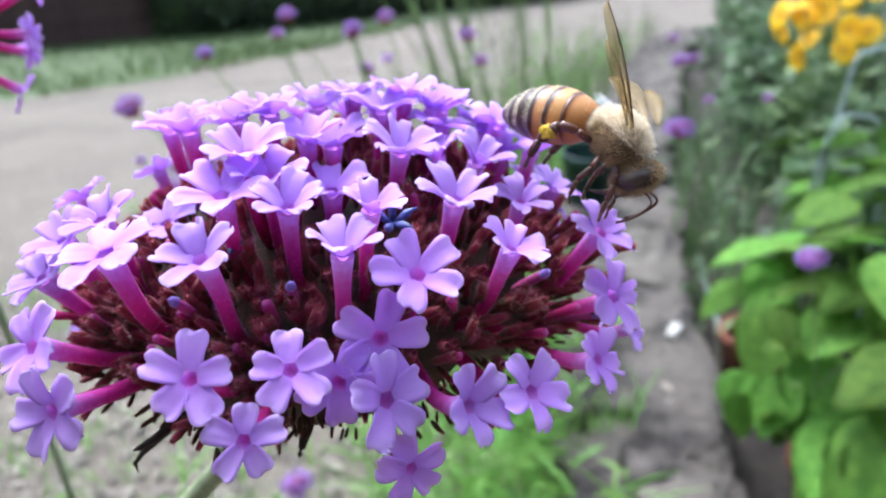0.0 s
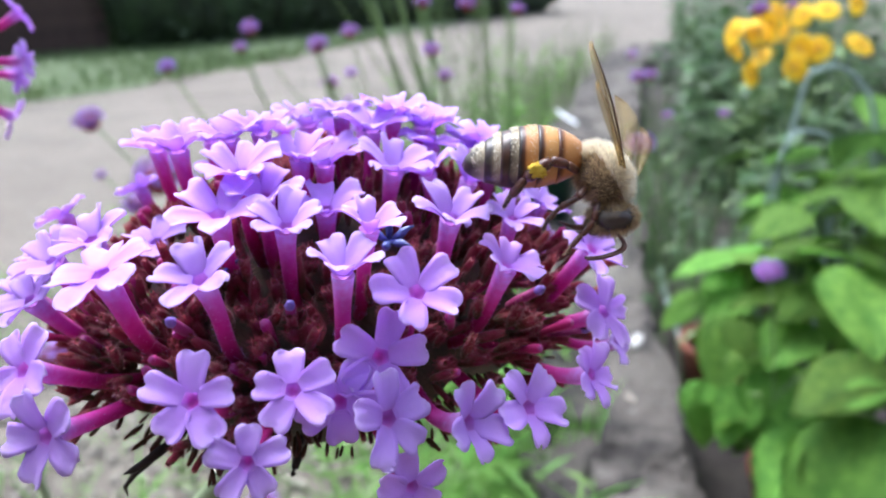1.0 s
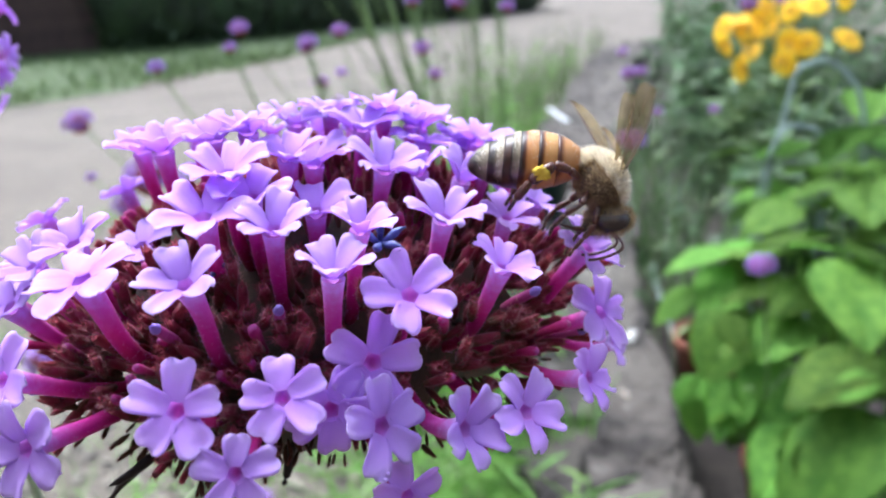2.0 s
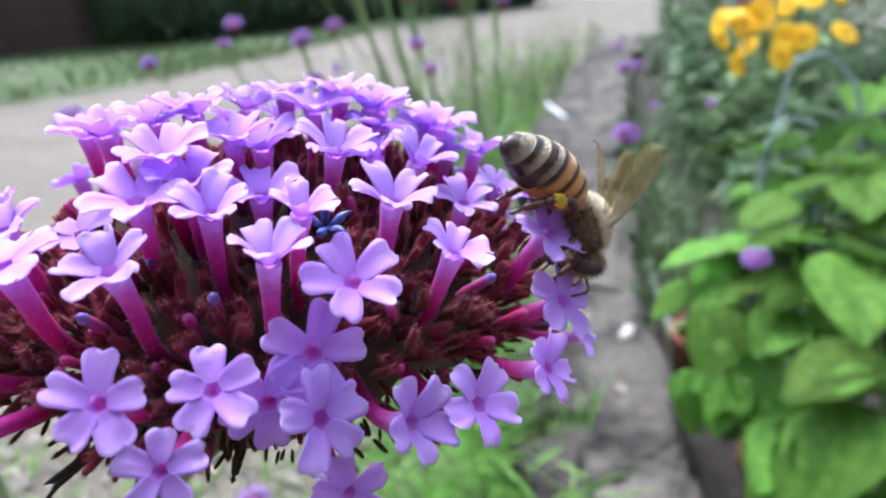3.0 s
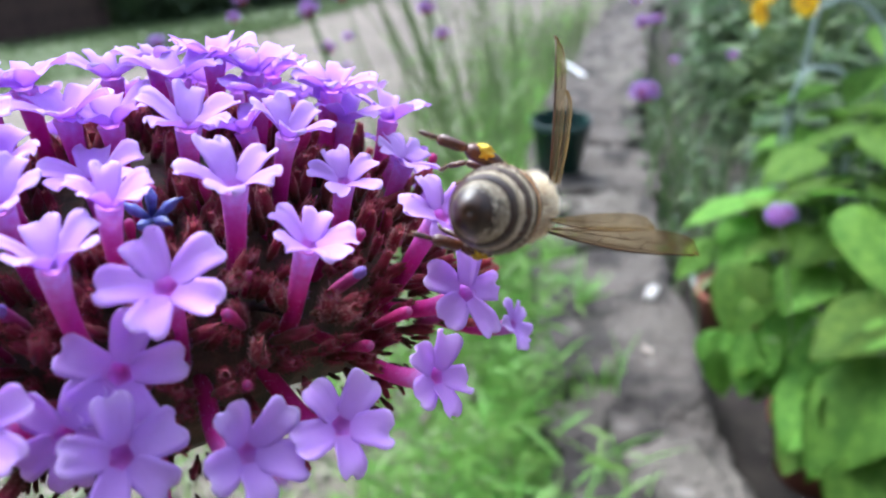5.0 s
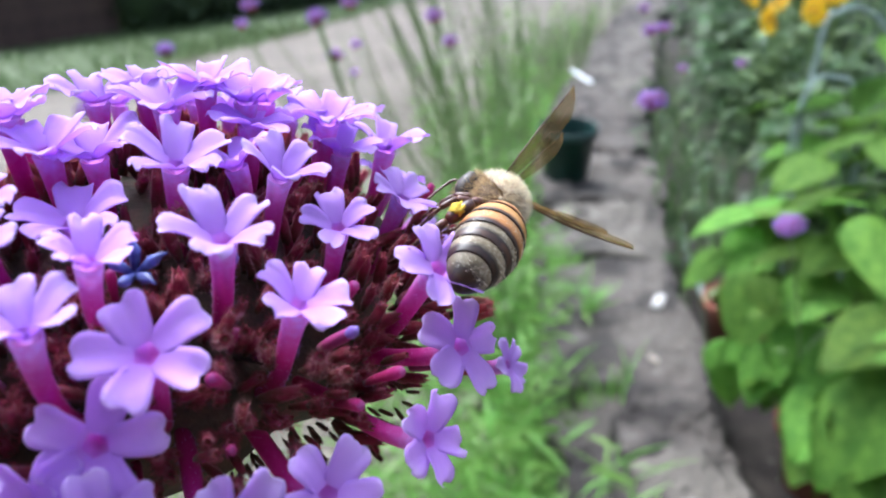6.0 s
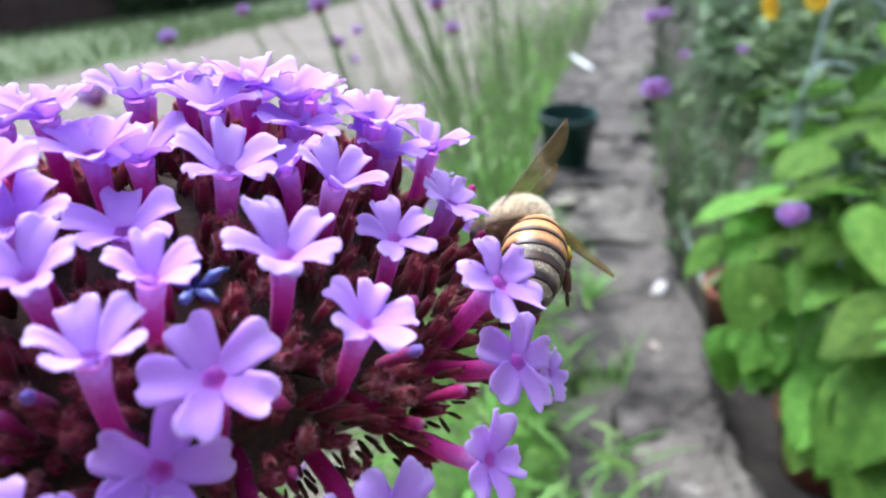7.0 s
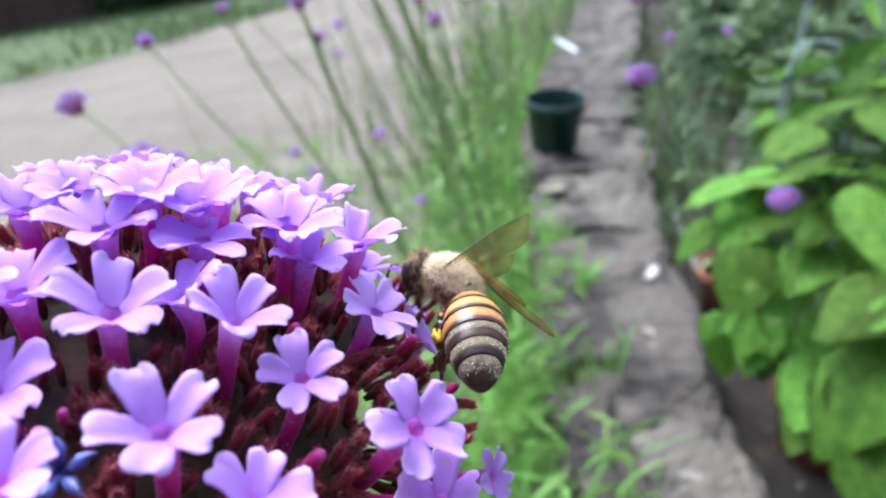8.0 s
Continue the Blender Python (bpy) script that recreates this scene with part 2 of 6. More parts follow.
def curve_points(a, b, c, d, n):
    """Points along a Bezier curve."""
    a, b, c, d = (Vector(p) for p in (a, b, c, d))
    return [a * (1 - s) ** 3 + b * 3 * s * (1 - s) ** 2 + c * 3 * s * s * (1 - s) + d * s ** 3 for s in [i / (n - 1) for i in range(n)]]


def facing(n, spin=0.0, up=Vector((0, 0, 1))):
    """A turn whose z looks along n; its y leans towards up, then turned by spin degrees about n."""
    z = Vector(n).normalized()
    y = up - z * up.dot(z)
    if y.length < 0.05:
        y = Vector((0, 1, 0)) - z * z.y
    y.normalize()
    x = y.cross(z)
    return Matrix((x, y, z)).transposed() @ Matrix.Rotation(radians(-spin), 3, 'Z')


rng = random.Random(7)


# ================= the verbena with the bee =================
HEAD_AT = Vector((-0.0130, 0.0656, EYE - 0.0278))
HEAD_SIZE = Vector((0.0280, 0.0270, 0.0160))


def corolla(b, r, m, throat, spin, cup, size):
    """Five notched lobes flaring from a narrow throat, with thickness. m turns local z to the way the floret looks."""
    rows = [(0.00002, -0.0005, 0.0), (0.00026, -0.00045, 0.02), (0.0005, -0.0002, 0.1), (0.0009, 0.0003, 0.2)]
    lobes = []
    for k in range(5):
        lobes.append((72 * k + r.uniform(-6, 6), r.uniform(0.92, 1.12), r.uniform(0.92, 1.14), cup + r.uniform(-0.16, 0.16), r.uniform(-0.42, 0.42)))
    # the throat's funnel
    sides = 20
    pale = 0.1 if cup > 0.4 else 0.0
    verts, shade = [], []
    for rad, z, sh in rows:
        for k in range(sides):
            w = 2 * math.pi * k / sides + radians(spin)
            verts.append(throat + m @ Vector((rad * math.sin(w), rad * math.cos(w), z)) * size)
            shade.append(max(sh, pale))
    b.add(verts, [(i * sides + k, (i + 1) * sides + k, (i + 1) * sides + (k + 1) % sides, i * sides + (k + 1) % sides) for i in range(3) for k in range(sides)], 0, shade)
    prof = [(0.0, 0.58), (0.14, 0.84), (0.3, 0.96), (0.5, 1.06), (0.68, 1.17), (0.83, 1.16), (0.94, 0.98), (1.0, 0.66)]
    for angle, length, wide, lift, twist in lobes:
        a = radians(angle + spin)
        out, side = Vector((math.sin(a), math.cos(a), 0)), Vector((math.cos(a), -math.sin(a), 0))
        cols = 7
        verts, shade = [], []
        for layer in (0, 1):
            for s, w in prof:
                for c in range(cols):
                    u = (c / (cols - 1)) * 2 - 1
                    notch = 0.0002 * (1 + twist * 1.5) * max(0, 1 - abs(u) * 1.6) * (s > 0.9) * (1 if s > 0.98 else 0.4)
                    rad = 0.0006 + 0.0029 * length * s - notch
                    bend = lift * 0.0029 * s - (0.0006 + 0.0009 * lift) * s * s * s + 0.00028 * math.sin(s * 3.1) * (1 - u * u) * -1
                    z = 0.0003 + bend + 0.0002 * u * u * s + twist * 0.0008 * u * s + 0.00012 * s * s * math.sin(u * 5 + angle) + 0.00046 * s * noise.noise(Vector((u * 1.7 + angle, s * 2.8, lift * 9)))
                    p = out * rad + side * (u * 0.00105 * wide * w) + Vector((0, 0, z - 0.00010 * layer * (0.4 + 0.6 * (1 - s))))
                    verts.append(throat + m @ p * size)
                    shade.append(0.2 + 0.8 * s * (0.9 + 0.1 * abs(u)))
        n = len(prof)
        one = n * cols
        faces = []
        for i in range(n - 1):
            for c in range(cols - 1):
                q = (i * cols + c, i * cols + c + 1, (i + 1) * cols + c + 1, (i + 1) * cols + c)
                faces += [q, tuple(one + j for j in reversed(q))]
        rim = [i * cols for i in range(n)] + [(n - 1) * cols + c for c in range(1, cols)] + [i * cols + cols - 1 for i in range(n - 2, -1, -1)]
        faces += [(rim[i], rim[i + 1], one + rim[i + 1], one + rim[i]) for i in range(len(rim) - 1)]
        b.add(verts, faces, 0, shade)


def floret_mesh(r, place, normal, spin, cup, size=1.0, girth=1.0):
    """Corolla at place looking along normal, and the curved tube that joins it to the head. In the head's space."""
    b = Build()
    place, normal = Vector(place), Vector(normal).normalized()
    m = facing(normal)
    corolla(b, r, m, place, spin, cup, size)
    inward = place.normalized()
    upright = max(0.0, min(1.0, place.z / 0.009))
    base = place - (inward * (1 - 0.4 * upright) + Vector((0, 0, 0.6 * upright))).normalized() * min(0.0105, place.length * 0.45)
    inward = (Vector((inward.x, inward.y, inward.z * 0.5)) * 1.2 + (place - base).normalized()).normalized()
    far = (place - base).length
    pts = curve_points(base, base + inward * far * 0.45, place - normal * far * 0.42, place - normal * 0.00005 * size, 12)
    radii = [0.00044, 0.00052, 0.00058, 0.00061, 0.00062, 0.00062, 0.00062, 0.00063, 0.00065, 0.00069, 0.00077, 0.00092]
    b.tube(pts, [q * girth for q in radii], 14, 1, [i / 11 for i in range(12)], caps=False)
    # short down on the tube
    for _ in range(int(150 * girth)):
        i = r.randrange(1, 10)
        along = (pts[i + 1] - pts[i]).normalized()
        out = along.cross(Vector((r.gauss(0, 1), r.gauss(0, 1), r.gauss(0, 1)))).normalized()
        e = pts[i].lerp(pts[i + 1], r.random()) + out * radii[i] * girth * 0.97
        w = along.cross(out) * 0.000018
        b.add([e - w, e + w, e + (out + along * 0.3) * r.uniform(0.00012, 0.00028)], [(0, 1, 2)], 1, 0.95)
    return b.make("floret", [PETAL, TUBE])


def calyx_mesh(seed):
    """A slender ribbed calyx with five teeth, along +z."""
    q = random.Random(seed)
    b = Build()
    sides, rows = 10, [(0.0, 0.00026, 0.0), (0.0007, 0.0005, 0.22), (0.0017, 0.0006, 0.5), (0.0027, 0.00056, 0.75), (0.0034, 0.00046, 0.95)]
    verts, shade = [], []
    for z, rad, sh in rows:
        for k in range(sides):
            w = 2 * math.pi * k / sides
            ra = rad * (0.88 if k % 2 else 0.7)
            verts.append((ra * math.cos(w) + 0.00008 * q.uniform(-1, 1), ra * math.sin(w) + 0.00008 * q.uniform(-1, 1), z))
            shade.append(sh + q.uniform(-0.1, 0.1))
    faces = [(i * sides + k, i * sides + (k + 1) % sides, (i + 1) * sides + (k + 1) % sides, (i + 1) * sides + k) for i in range(4) for k in range(sides)]
    top = 4 * sides
    for k in range(0, sides, 2):
        w = 2 * math.pi * (k + 1) / sides
        n = len(verts)
        l = q.uniform(0.0004, 0.0010)
        verts.append((0.00034 * math.cos(w), 0.00034 * math.sin(w), 0.0033 + l * 0.9))
        shade.append(1.0)
        faces += [(top + k, top + (k + 1) % sides, n), (top + (k + 1) % sides, top + (k + 2) % sides, n)]
    n = len(verts)
    verts.append((0, 0, 0.0037))
    shade.append(0.3)
    faces += [(top + (k + 1) % sides, top + k, n) for k in range(sides)]
    b.add(verts, faces, 0, shade)
    # fine hairs
    for _ in range(190):
        w, z = q.uniform(0, 6.28), q.uniform(0.0006, 0.0038)
        p, d = Vector((0.00043 * math.cos(w), 0.00043 * math.sin(w), z)), Vector((math.cos(w), math.sin(w), 0.5))
        s = Vector((-math.sin(w), math.cos(w), 0)) * 0.00002
        b.add([p - s, p + s, p + d * q.uniform(0.0002, 0.0006)], [(0, 1, 2)], 1, q.uniform(0.5, 1.0))
    return b.make("calyx", [CALYX, DOWN])


def bud_mesh(seed):
    q = random.Random(seed)
    b = Build()
    b.tube([(0, 0, 0), (0, 0, 0.0012), (0.0001, 0, 0.003), (0.0002, 0, 0.0042)], [0.00035, 0.0005, 0.0005, 0.00045], 9, 0, [0, 0.2, 0.4, 0.6])
    b.ball((0.0002, 0, 0.0044), (0.00048, 0.00046, 0.0007), 8, 10, 0, 1.0, rough=0.35)
    return b.make("bud", [BUD])


def club_mesh(seed):
    """A closed, club-shaped crimson floret that has not opened yet, along +z, with its fine down."""
    q = random.Random(seed)
    b = Build()
    bend = q.uniform(-0.0005, 0.0005)
    pts = curve_points((0, 0, 0), (0, 0, 0.0015), (bend, bend * 0.4, 0.003), (bend * 1.6, bend, 0.0044), 8)
    pts += [pts[-1] + Vector((0, 0, 0.00018)), pts[-1] + Vector((0, 0, 0.00028))]
    b.tube(pts, [0.0003, 0.0004, 0.00044, 0.00046, 0.0005, 0.00058, 0.0006, 0.0005, 0.00034, 0.0001], 10, 0, [0, 0.12, 0.25, 0.4, 0.55, 0.7, 0.82, 0.92, 0.97, 1.0])
    for _ in range(40):
        w, p = q.uniform(0, 6.28), q.choice(pts[2:9])
        d = Vector((math.cos(w), math.sin(w), 0.4))
        s = Vector((-math.sin(w), math.cos(w), 0)) * 0.00002
        e = p + Vector((d.x, d.y, 0)) * 0.0005
        b.add([e - s, e + s, e + d * 0.00045], [(0, 1, 2)], 0, 0.9)
    return b.make("club", [CLUB])


CLUBS = [club_mesh(i) for i in range(5)]
CALYCES = [calyx_mesh(i) for i in range(6)]
TALL = max(v.co.z for me in CALYCES for v in me.vertices)
BUDS = [bud_mesh(i) for i in range(3)]


def on_head(az, el, r, size):
    a, e = radians(az), radians(el)
    return Vector((math.cos(e) * math.cos(a) * size.x, math.cos(e) * math.sin(a) * size.y, math.sin(e) * size.z)) * r


def outward(az, el, size, lift):
    """The way a floret looks: off the dome's surface, raised by lift."""
    a, e = radians(az), radians(el)
    n = Vector((math.cos(e) * math.cos(a) / size.x, math.cos(e) * math.sin(a) / size.y, math.sin(e) / size.z)).normalized()
    return (n + Vector((0, 0, lift))).normalized()


# florets of the large head, group by group: place of the throat in millimetres from the head's middle,
# azimuth and elevation of the way it looks, spin, how far the lobes rise, size
FRONT = [(11.2, -21.3, 8.6, -68, 52, 57, 0.65, 0.87), (8.8, -23.1, 5.0, -72, 23, 19, 0.25, 0.87), (9.3, -26.0, 2.2, -43, 24, 9, 0.44, 0.87), (-1.9, -28.0, 4.9, -86, 39, 4, 0.37, 0.79), (3.9, -27.0, 4.9, -84, 41, 62, 0.28, 0.73), (1.5, -29.8, 1.9, -82, 28, 2, 0.18, 0.66), (14.4, -23.9, 0.4, -37, 26, 59, 0.78, 0.80), (18.7, -21.0, -0.4, -42, 40, 63, 0.51, 0.84), (23.8, -17.0, -0.1, -36, 27, 48, 0.56, 0.74), (25.8, -11.2, 2.3, -45, 38, 31, 0.24, 0.87), (10.7, -26.5, -2.5, -63, 9, 68, 0.11, 0.68)]
MIDDLE = [(6.7, -22.6, 10.6, -48, 82, 5, 1.10, 0.66), (17.5, -16.8, 8.5, -14, 66, 0, 0.87, 0.72), (13.6, -15.5, 11.8, -55, 70, 69, 0.87, 0.76), (8.1, -18.6, 12.2, -25, 74, 40, 1.05, 0.56), (2.5, -18.7, 12.4, -72, 71, 17, 0.93, 0.67), (-2.2, -17.8, 13.0, -84, 71, 26, 0.50, 0.84), (-1.8, -23.9, 10.8, -105, 58, 40, 0.80, 0.74), (9.2, -8.5, 13.7, -33, 74, 42, 0.70, 0.79), (-8.5, -22.4, 10.6, -141, 70, 6, 0.28, 0.96), (18.6, -9.0, 9.6, -52, 70, 10, 0.76, 0.68), (24.6, -11.0, 7.6, -31, 50, 14, 0.45, 0.84)]
UPPER_NEAR = [(15.2, -7.8, 12.6, -19, 67, 22, 1.10, 0.68), (11.8, -5.3, 12.6, -171, 75, 69, 0.71, 0.69), (12.1, -1.4, 14.2, 38, 80, 44, 0.21, 0.82), (1.9, -8.8, 14.9, -78, 84, 24, 0.69, 0.80), (-1.4, -14.1, 15.0, -95, 80, 0, 0.66, 0.81), (-1.4, -6.8, 16.6, -101, 86, 41, 0.59, 0.78), (-3.9, -7.3, 16.2, -117, 85, 20, 0.56, 0.82), (7.1, -2.9, 15.9, -24, 85, 26, 0.61, 0.84), (3.4, -6.4, 13.8, -64, 85, 2, 0.73, 0.85), (4.2, -12.0, 11.5, -72, 79, 69, 0.63, 0.83), (0.3, -15.0, 13.5, -89, 78, 24, 0.62, 0.76)]
UPPER_FAR = [(-8.7, -5.5, 15.0, -146, 83, 43, 0.71, 0.85), (1.1, 0.3, 15.8, 19, 89, 37, 0.65, 0.86), (4.0, 1.8, 16.3, 26, 87, 28, 0.63, 0.80), (8.8, 0.3, 16.6, 2, 85, 18, 0.68, 0.81), (11.3, 0.9, 15.4, 5, 83, 56, 0.73, 0.83), (16.9, 0.9, 13.7, 3, 79, 33, 0.60, 0.80), (16.0, 4.4, 12.6, 17, 78, 16, 0.73, 0.84), (17.6, 1.1, 11.4, 4, 76, 18, 0.76, 0.81), (11.7, 4.5, 14.5, 22, 82, 13, 0.64, 0.79), (5.2, 8.5, 13.7, 60, 83, 33, 0.77, 0.84), (20.2, 8.8, 6.4, 25, 65, 2, 0.67, 0.84)]
SIDES = [(-11.7, -26.4, 1.7, -112, 18, 44, 0.44, 0.85), (-14.2, -23.2, 4.5, -120, 33, 21, 0.42, 0.83), (-12.0, -15.8, 10.7, -125, 68, 29, 0.60, 0.78), (-15.0, -15.9, 9.2, -131, 64, 60, 0.69, 0.79), (-16.7, -16.8, 6.6, -133, 55, 10, 0.60, 0.77), (-9.9, -9.8, 8.4, -133, 70, 44, 0.60, 0.83), (22.0, -0.7, 8.3, -2, 62, 39, 0.56, 0.79), (29.5, -1.2, -5.7, -24, 28, 0, 0.50, 0.62), (6.2, -24.6, 2.6, -84, 17, 30, 0.20, 0.80)]


def slim(az):
    """The mass of calyces is narrower on the head's far left side."""
    return 1 - 0.25 * max(0.0, math.cos(radians(az - 170)))


def swell(az, el):
    """The calyces crowd further out low on the right and left of the front."""
    a = (az + 180) % 360 - 180
    clump = 0.07 * noise.noise(Vector((a * 0.045, el * 0.06, 3.0)))
    low = max(0.0, min(1.0, (32 - el) / 22)) * max(0.0, min(1.0, (el + 38) / 20))
    return clump + 0.035 - 0.08 * max(0.0, min(1.0, (el - 34) / 20)) + 0.12 * low * (0.2 if -96 < a < -66 else 1.0 if a < 20 else 0.4)


def flower_head(parent, size, florets, calyces, seed):
    """The mass of calyces and all florets of one head; its origin is the middle of the dome's foot."""
    r = random.Random(seed)

    def pierces(tip, far):
        # would this calyx reach into the throat of an open floret?
        return any((tip - q[0]).length < far or ((tip - q[0]).dot(q[1]) > -0.0005 and (tip - q[0]).length < 0.0042) for q in florets)

    core = Build()
    core.ball((0, 0, -0.0005), (size.x * 0.71, size.y * 0.70, size.z * 0.65), 12, 20, 0, rough=0.25)
    core.ball((0, 0, -size.z * 0.42), (size.x * 0.28, size.y * 0.28, size.z * 0.5), 10, 14, 0, rough=0.25)
    core.v = [(x * slim(math.degrees(math.atan2(y, x))), y * slim(math.degrees(math.atan2(y, x))), z) for x, y, z in core.v]
    # the inner calyces, too crowded to tell apart
    inner = int(calyces * 7)
    for i in range(inner):
        z = 1 - 1.5 * (i + 0.5) / inner
        el, az = math.degrees(math.asin(z)), math.degrees(i * 2.39996 + 1.1) + r.uniform(-8, 8)
        me = r.choice(CALYCES)
        k = r.uniform(0.55, 0.85) * (1.0 if el > -8 else 0.45)
        turn = facing(outward(az, el, size, 0.45 if el > -5 else 0.0) + Vector((r.uniform(-0.45, 0.45), r.uniform(-0.45, 0.45), r.uniform(-0.45, 0.45))), r.uniform(0, 360))
        at = on_head(az, el, (r.uniform(0.64, 0.775) + swell(az, el) * r.uniform(0.3, 1.0)) * slim(az), size)
        if pierces(at + turn @ Vector((0, 0, TALL * k)), 0.0022):
            continue
        # underneath they are darker, browner and shorter
        low_tint = 1.0 if el > -10 else 0.35
        core.add([at + turn @ v.co * k for v in me.vertices], [tuple(q.vertices) for q in me.polygons], 1, [d.value * low_tint for d in me.attributes["shade"].data])
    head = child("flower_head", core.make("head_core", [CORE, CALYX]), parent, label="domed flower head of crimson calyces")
    for place, normal, spin, cup, scale in florets:
        child("floret", floret_mesh(r, place, normal, spin, cup, scale, girth=scale ** 0.5), head)
    n = calyces
    for i in range(n):
        z = 1 - 1.2 * (i + 0.5) / n
        el, az = math.degrees(math.asin(max(-1, z))), math.degrees(i * 2.39996) + r.uniform(-7, 7)
        el += r.uniform(-4, 4)
        f = r.uniform(0.72, 0.80) if el > -20 else r.uniform(0.62, 0.74)
        d = outward(az, el, size, 0.45 if el > -5 else -0.1) + Vector((r.uniform(-0.4, 0.4), r.uniform(-0.4, 0.4), r.uniform(-0.4, 0.4)))
        m = facing(d, r.uniform(0, 360)).to_4x4() @ Matrix.Scale(r.uniform(0.6, 0.9) * (1.0 if el > -6 else 0.55), 4)
        m.translation = on_head(az, el, (f + swell(az, el)) * slim(az), size)
        me = r.choice(CALYCES)
        if not pierces(m @ Vector((0, 0, TALL)), 0.0026):
            child("calyx", me, head, m)
    return head


def verbena_plant(root, top, size, florets, calyces, seed, bend, label, girth=1.0, shift=0.0):
    """Stem and head; the stem's foot is the plant's origin."""
    plant = empty("verbena_plant", Matrix.Translation(root), label, "flower")
    head = flower_head(plant, size, florets, calyces, seed)
    head.matrix_basis = Matrix.Translation(Vector(top) - Vector(root))
    b = Build()
    end = Vector(top) - Vector(root) + Vector((shift, 0, -size.z * 0.5))
    pts = curve_points((0, 0, 0), Vector((end.x * 0.2, end.y * 0.2, end.z * 0.5)), end + Vector(bend), end, 26)
    # square, ribbed stem
    b.tube(pts, [girth * (0.0016 - 0.00055 * (i / 25)) for i in range(26)], 8, 0)
    stem = child("stem", b.make("verbena_stem", [NEAR_STEM]), plant, label="stiff grey-green ribbed stem")
    return plant, head, stem


big = []
for x, y, z, az, el, spin, cup, scale in FRONT + MIDDLE + UPPER_NEAR + UPPER_FAR + SIDES:
    way = Vector((math.cos(radians(az)) * math.cos(radians(el)), math.sin(radians(az)) * math.cos(radians(el)), math.sin(radians(el))))
    high = max(0.0, min(1.0, (z - 9) / 4))
    big.append((Vector((x, y, z)) * 0.001, way, spin, cup + 0.2 * high, scale * (1 + 0.08 * high)))
# more florets crowd between these on the crown
for i in range(260):
    az, el = i * 137.508, 38 + 50 * ((i * 0.381966) % 1)
    place = on_head(az, el, rng.uniform(0.93, 1.0), HEAD_SIZE)
    if min((place - q[0]).length for q in big) > 0.0047 and not (-125 < (az + 180) % 360 - 180 < -20 and el < 58):
        big.append((place, outward(az, el, HEAD_SIZE, 1.0), rng.uniform(0, 72), 0.9 + rng.uniform(-0.15, 0.15), rng.uniform(0.8, 0.92)))
# florets round the far side
for i in range(60):
    az, el = 12 + 226 * ((i * 0.618) % 1), -4 + 62 * ((i * 0.381 + 0.2) % 1)
    place = on_head(az, el, rng.uniform(0.88, 0.96), HEAD_SIZE)
    if min((place - q[0]).length for q in big) > 0.0062:
        big.append((place, outward(az, el, HEAD_SIZE, 0.6), rng.uniform(0, 72), 0.6 + rng.uniform(-0.1, 0.1), rng.uniform(0.76, 0.86)))

PLANT_AT = Vector((-0.20, 0.04, 0.0))
plant, head, stem = verbena_plant(PLANT_AT, HEAD_AT, HEAD_SIZE, big, 290, 4, (-0.115, -0.022, -0.078), "tall verbena with a lilac flower head on a thin green stem", shift=0.0045)
for place, size in (((-4.6, -21.9, 6.9), 0.75), ((2.8, -21.3, 7.6), 0.75), ((19.4, -15.6, 5.9), 0.75), ((12.9, -12.6, 9.2), 0.65), ((9.5, -24.2, -3.0), 0.7), ((-14.5, -19.2, 1.5), 0.7), ((24.6, -8.0, -1.0), 0.7)):
    place = Vector(place) * 0.001
    way = Vector((place.x, place.y, abs(place.z) * 2 + 0.006)).normalized()
    m = facing(way, 0).to_4x4() @ Matrix.Scale(size, 4)
    m.translation = place - way * 0.0025
    child("bud", BUDS[int(size * 20) % 3], head, m)


# closed florets standing among the calyces
for i in range(110):
    az, el = -178 + 208 * ((i * 0.618034) % 1), 2 + 66 * ((i * 0.414214 + 0.13) % 1)
    d = outward(az, el, HEAD_SIZE, 0.45) + Vector((rng.uniform(-0.25, 0.25), rng.uniform(-0.25, 0.25), rng.uniform(-0.15, 0.15)))
    m = facing(d, rng.uniform(0, 360)).to_4x4() @ Matrix.Scale(rng.uniform(0.42, 0.7), 4)
    m.translation = on_head(az, el, (rng.uniform(0.74, 0.83) + swell(az, el) * 0.6) * slim(az), HEAD_SIZE)
    tip = m @ Vector((0, 0, 0.0044))
    # none where an open floret spreads its lobes
    if any((tip - q[0]).length < 0.0036 for q in big):
        continue
    child("closed_floret", CLUBS[i % 5], head, m)


def withered(parent, place, normal, size):
    """A shrivelled dark blue corolla."""
    r = random.Random(2)
    b = Build()
    m = facing(normal)
    for k in range(5):
        a = radians(72 * k + r.uniform(-14, 14))
        d = Vector((math.sin(a), math.cos(a), r.uniform(0.1, 0.8)))
        pts = curve_points((0, 0, 0), d * 0.0008, d * 0.0016 + Vector((0, 0, 0.0004)), d * 0.0019 + Vector((r.uniform(-1, 1), r.uniform(-1, 1), 0.6)) * 0.0005, 5)
        b.tube([Vector(place) + m @ p * size for p in pts], [0.0002 * size, 0.0003 * size, 0.00042 * size, 0.0002 * size, 0.00008 * size], 6, 0)
    child("withered_floret", b.make("withered", [WITHERED]), parent, label="shrivelled dark blue spent floret")


withered(head, Vector((0.0092, -0.0165, 0.0105)), Vector((0.2, -0.5, 1)), 0.85)
withered(head, on_head(-98, 42, 0.82, HEAD_SIZE), Vector((-0.2, -0.5, 1)), 0.6)


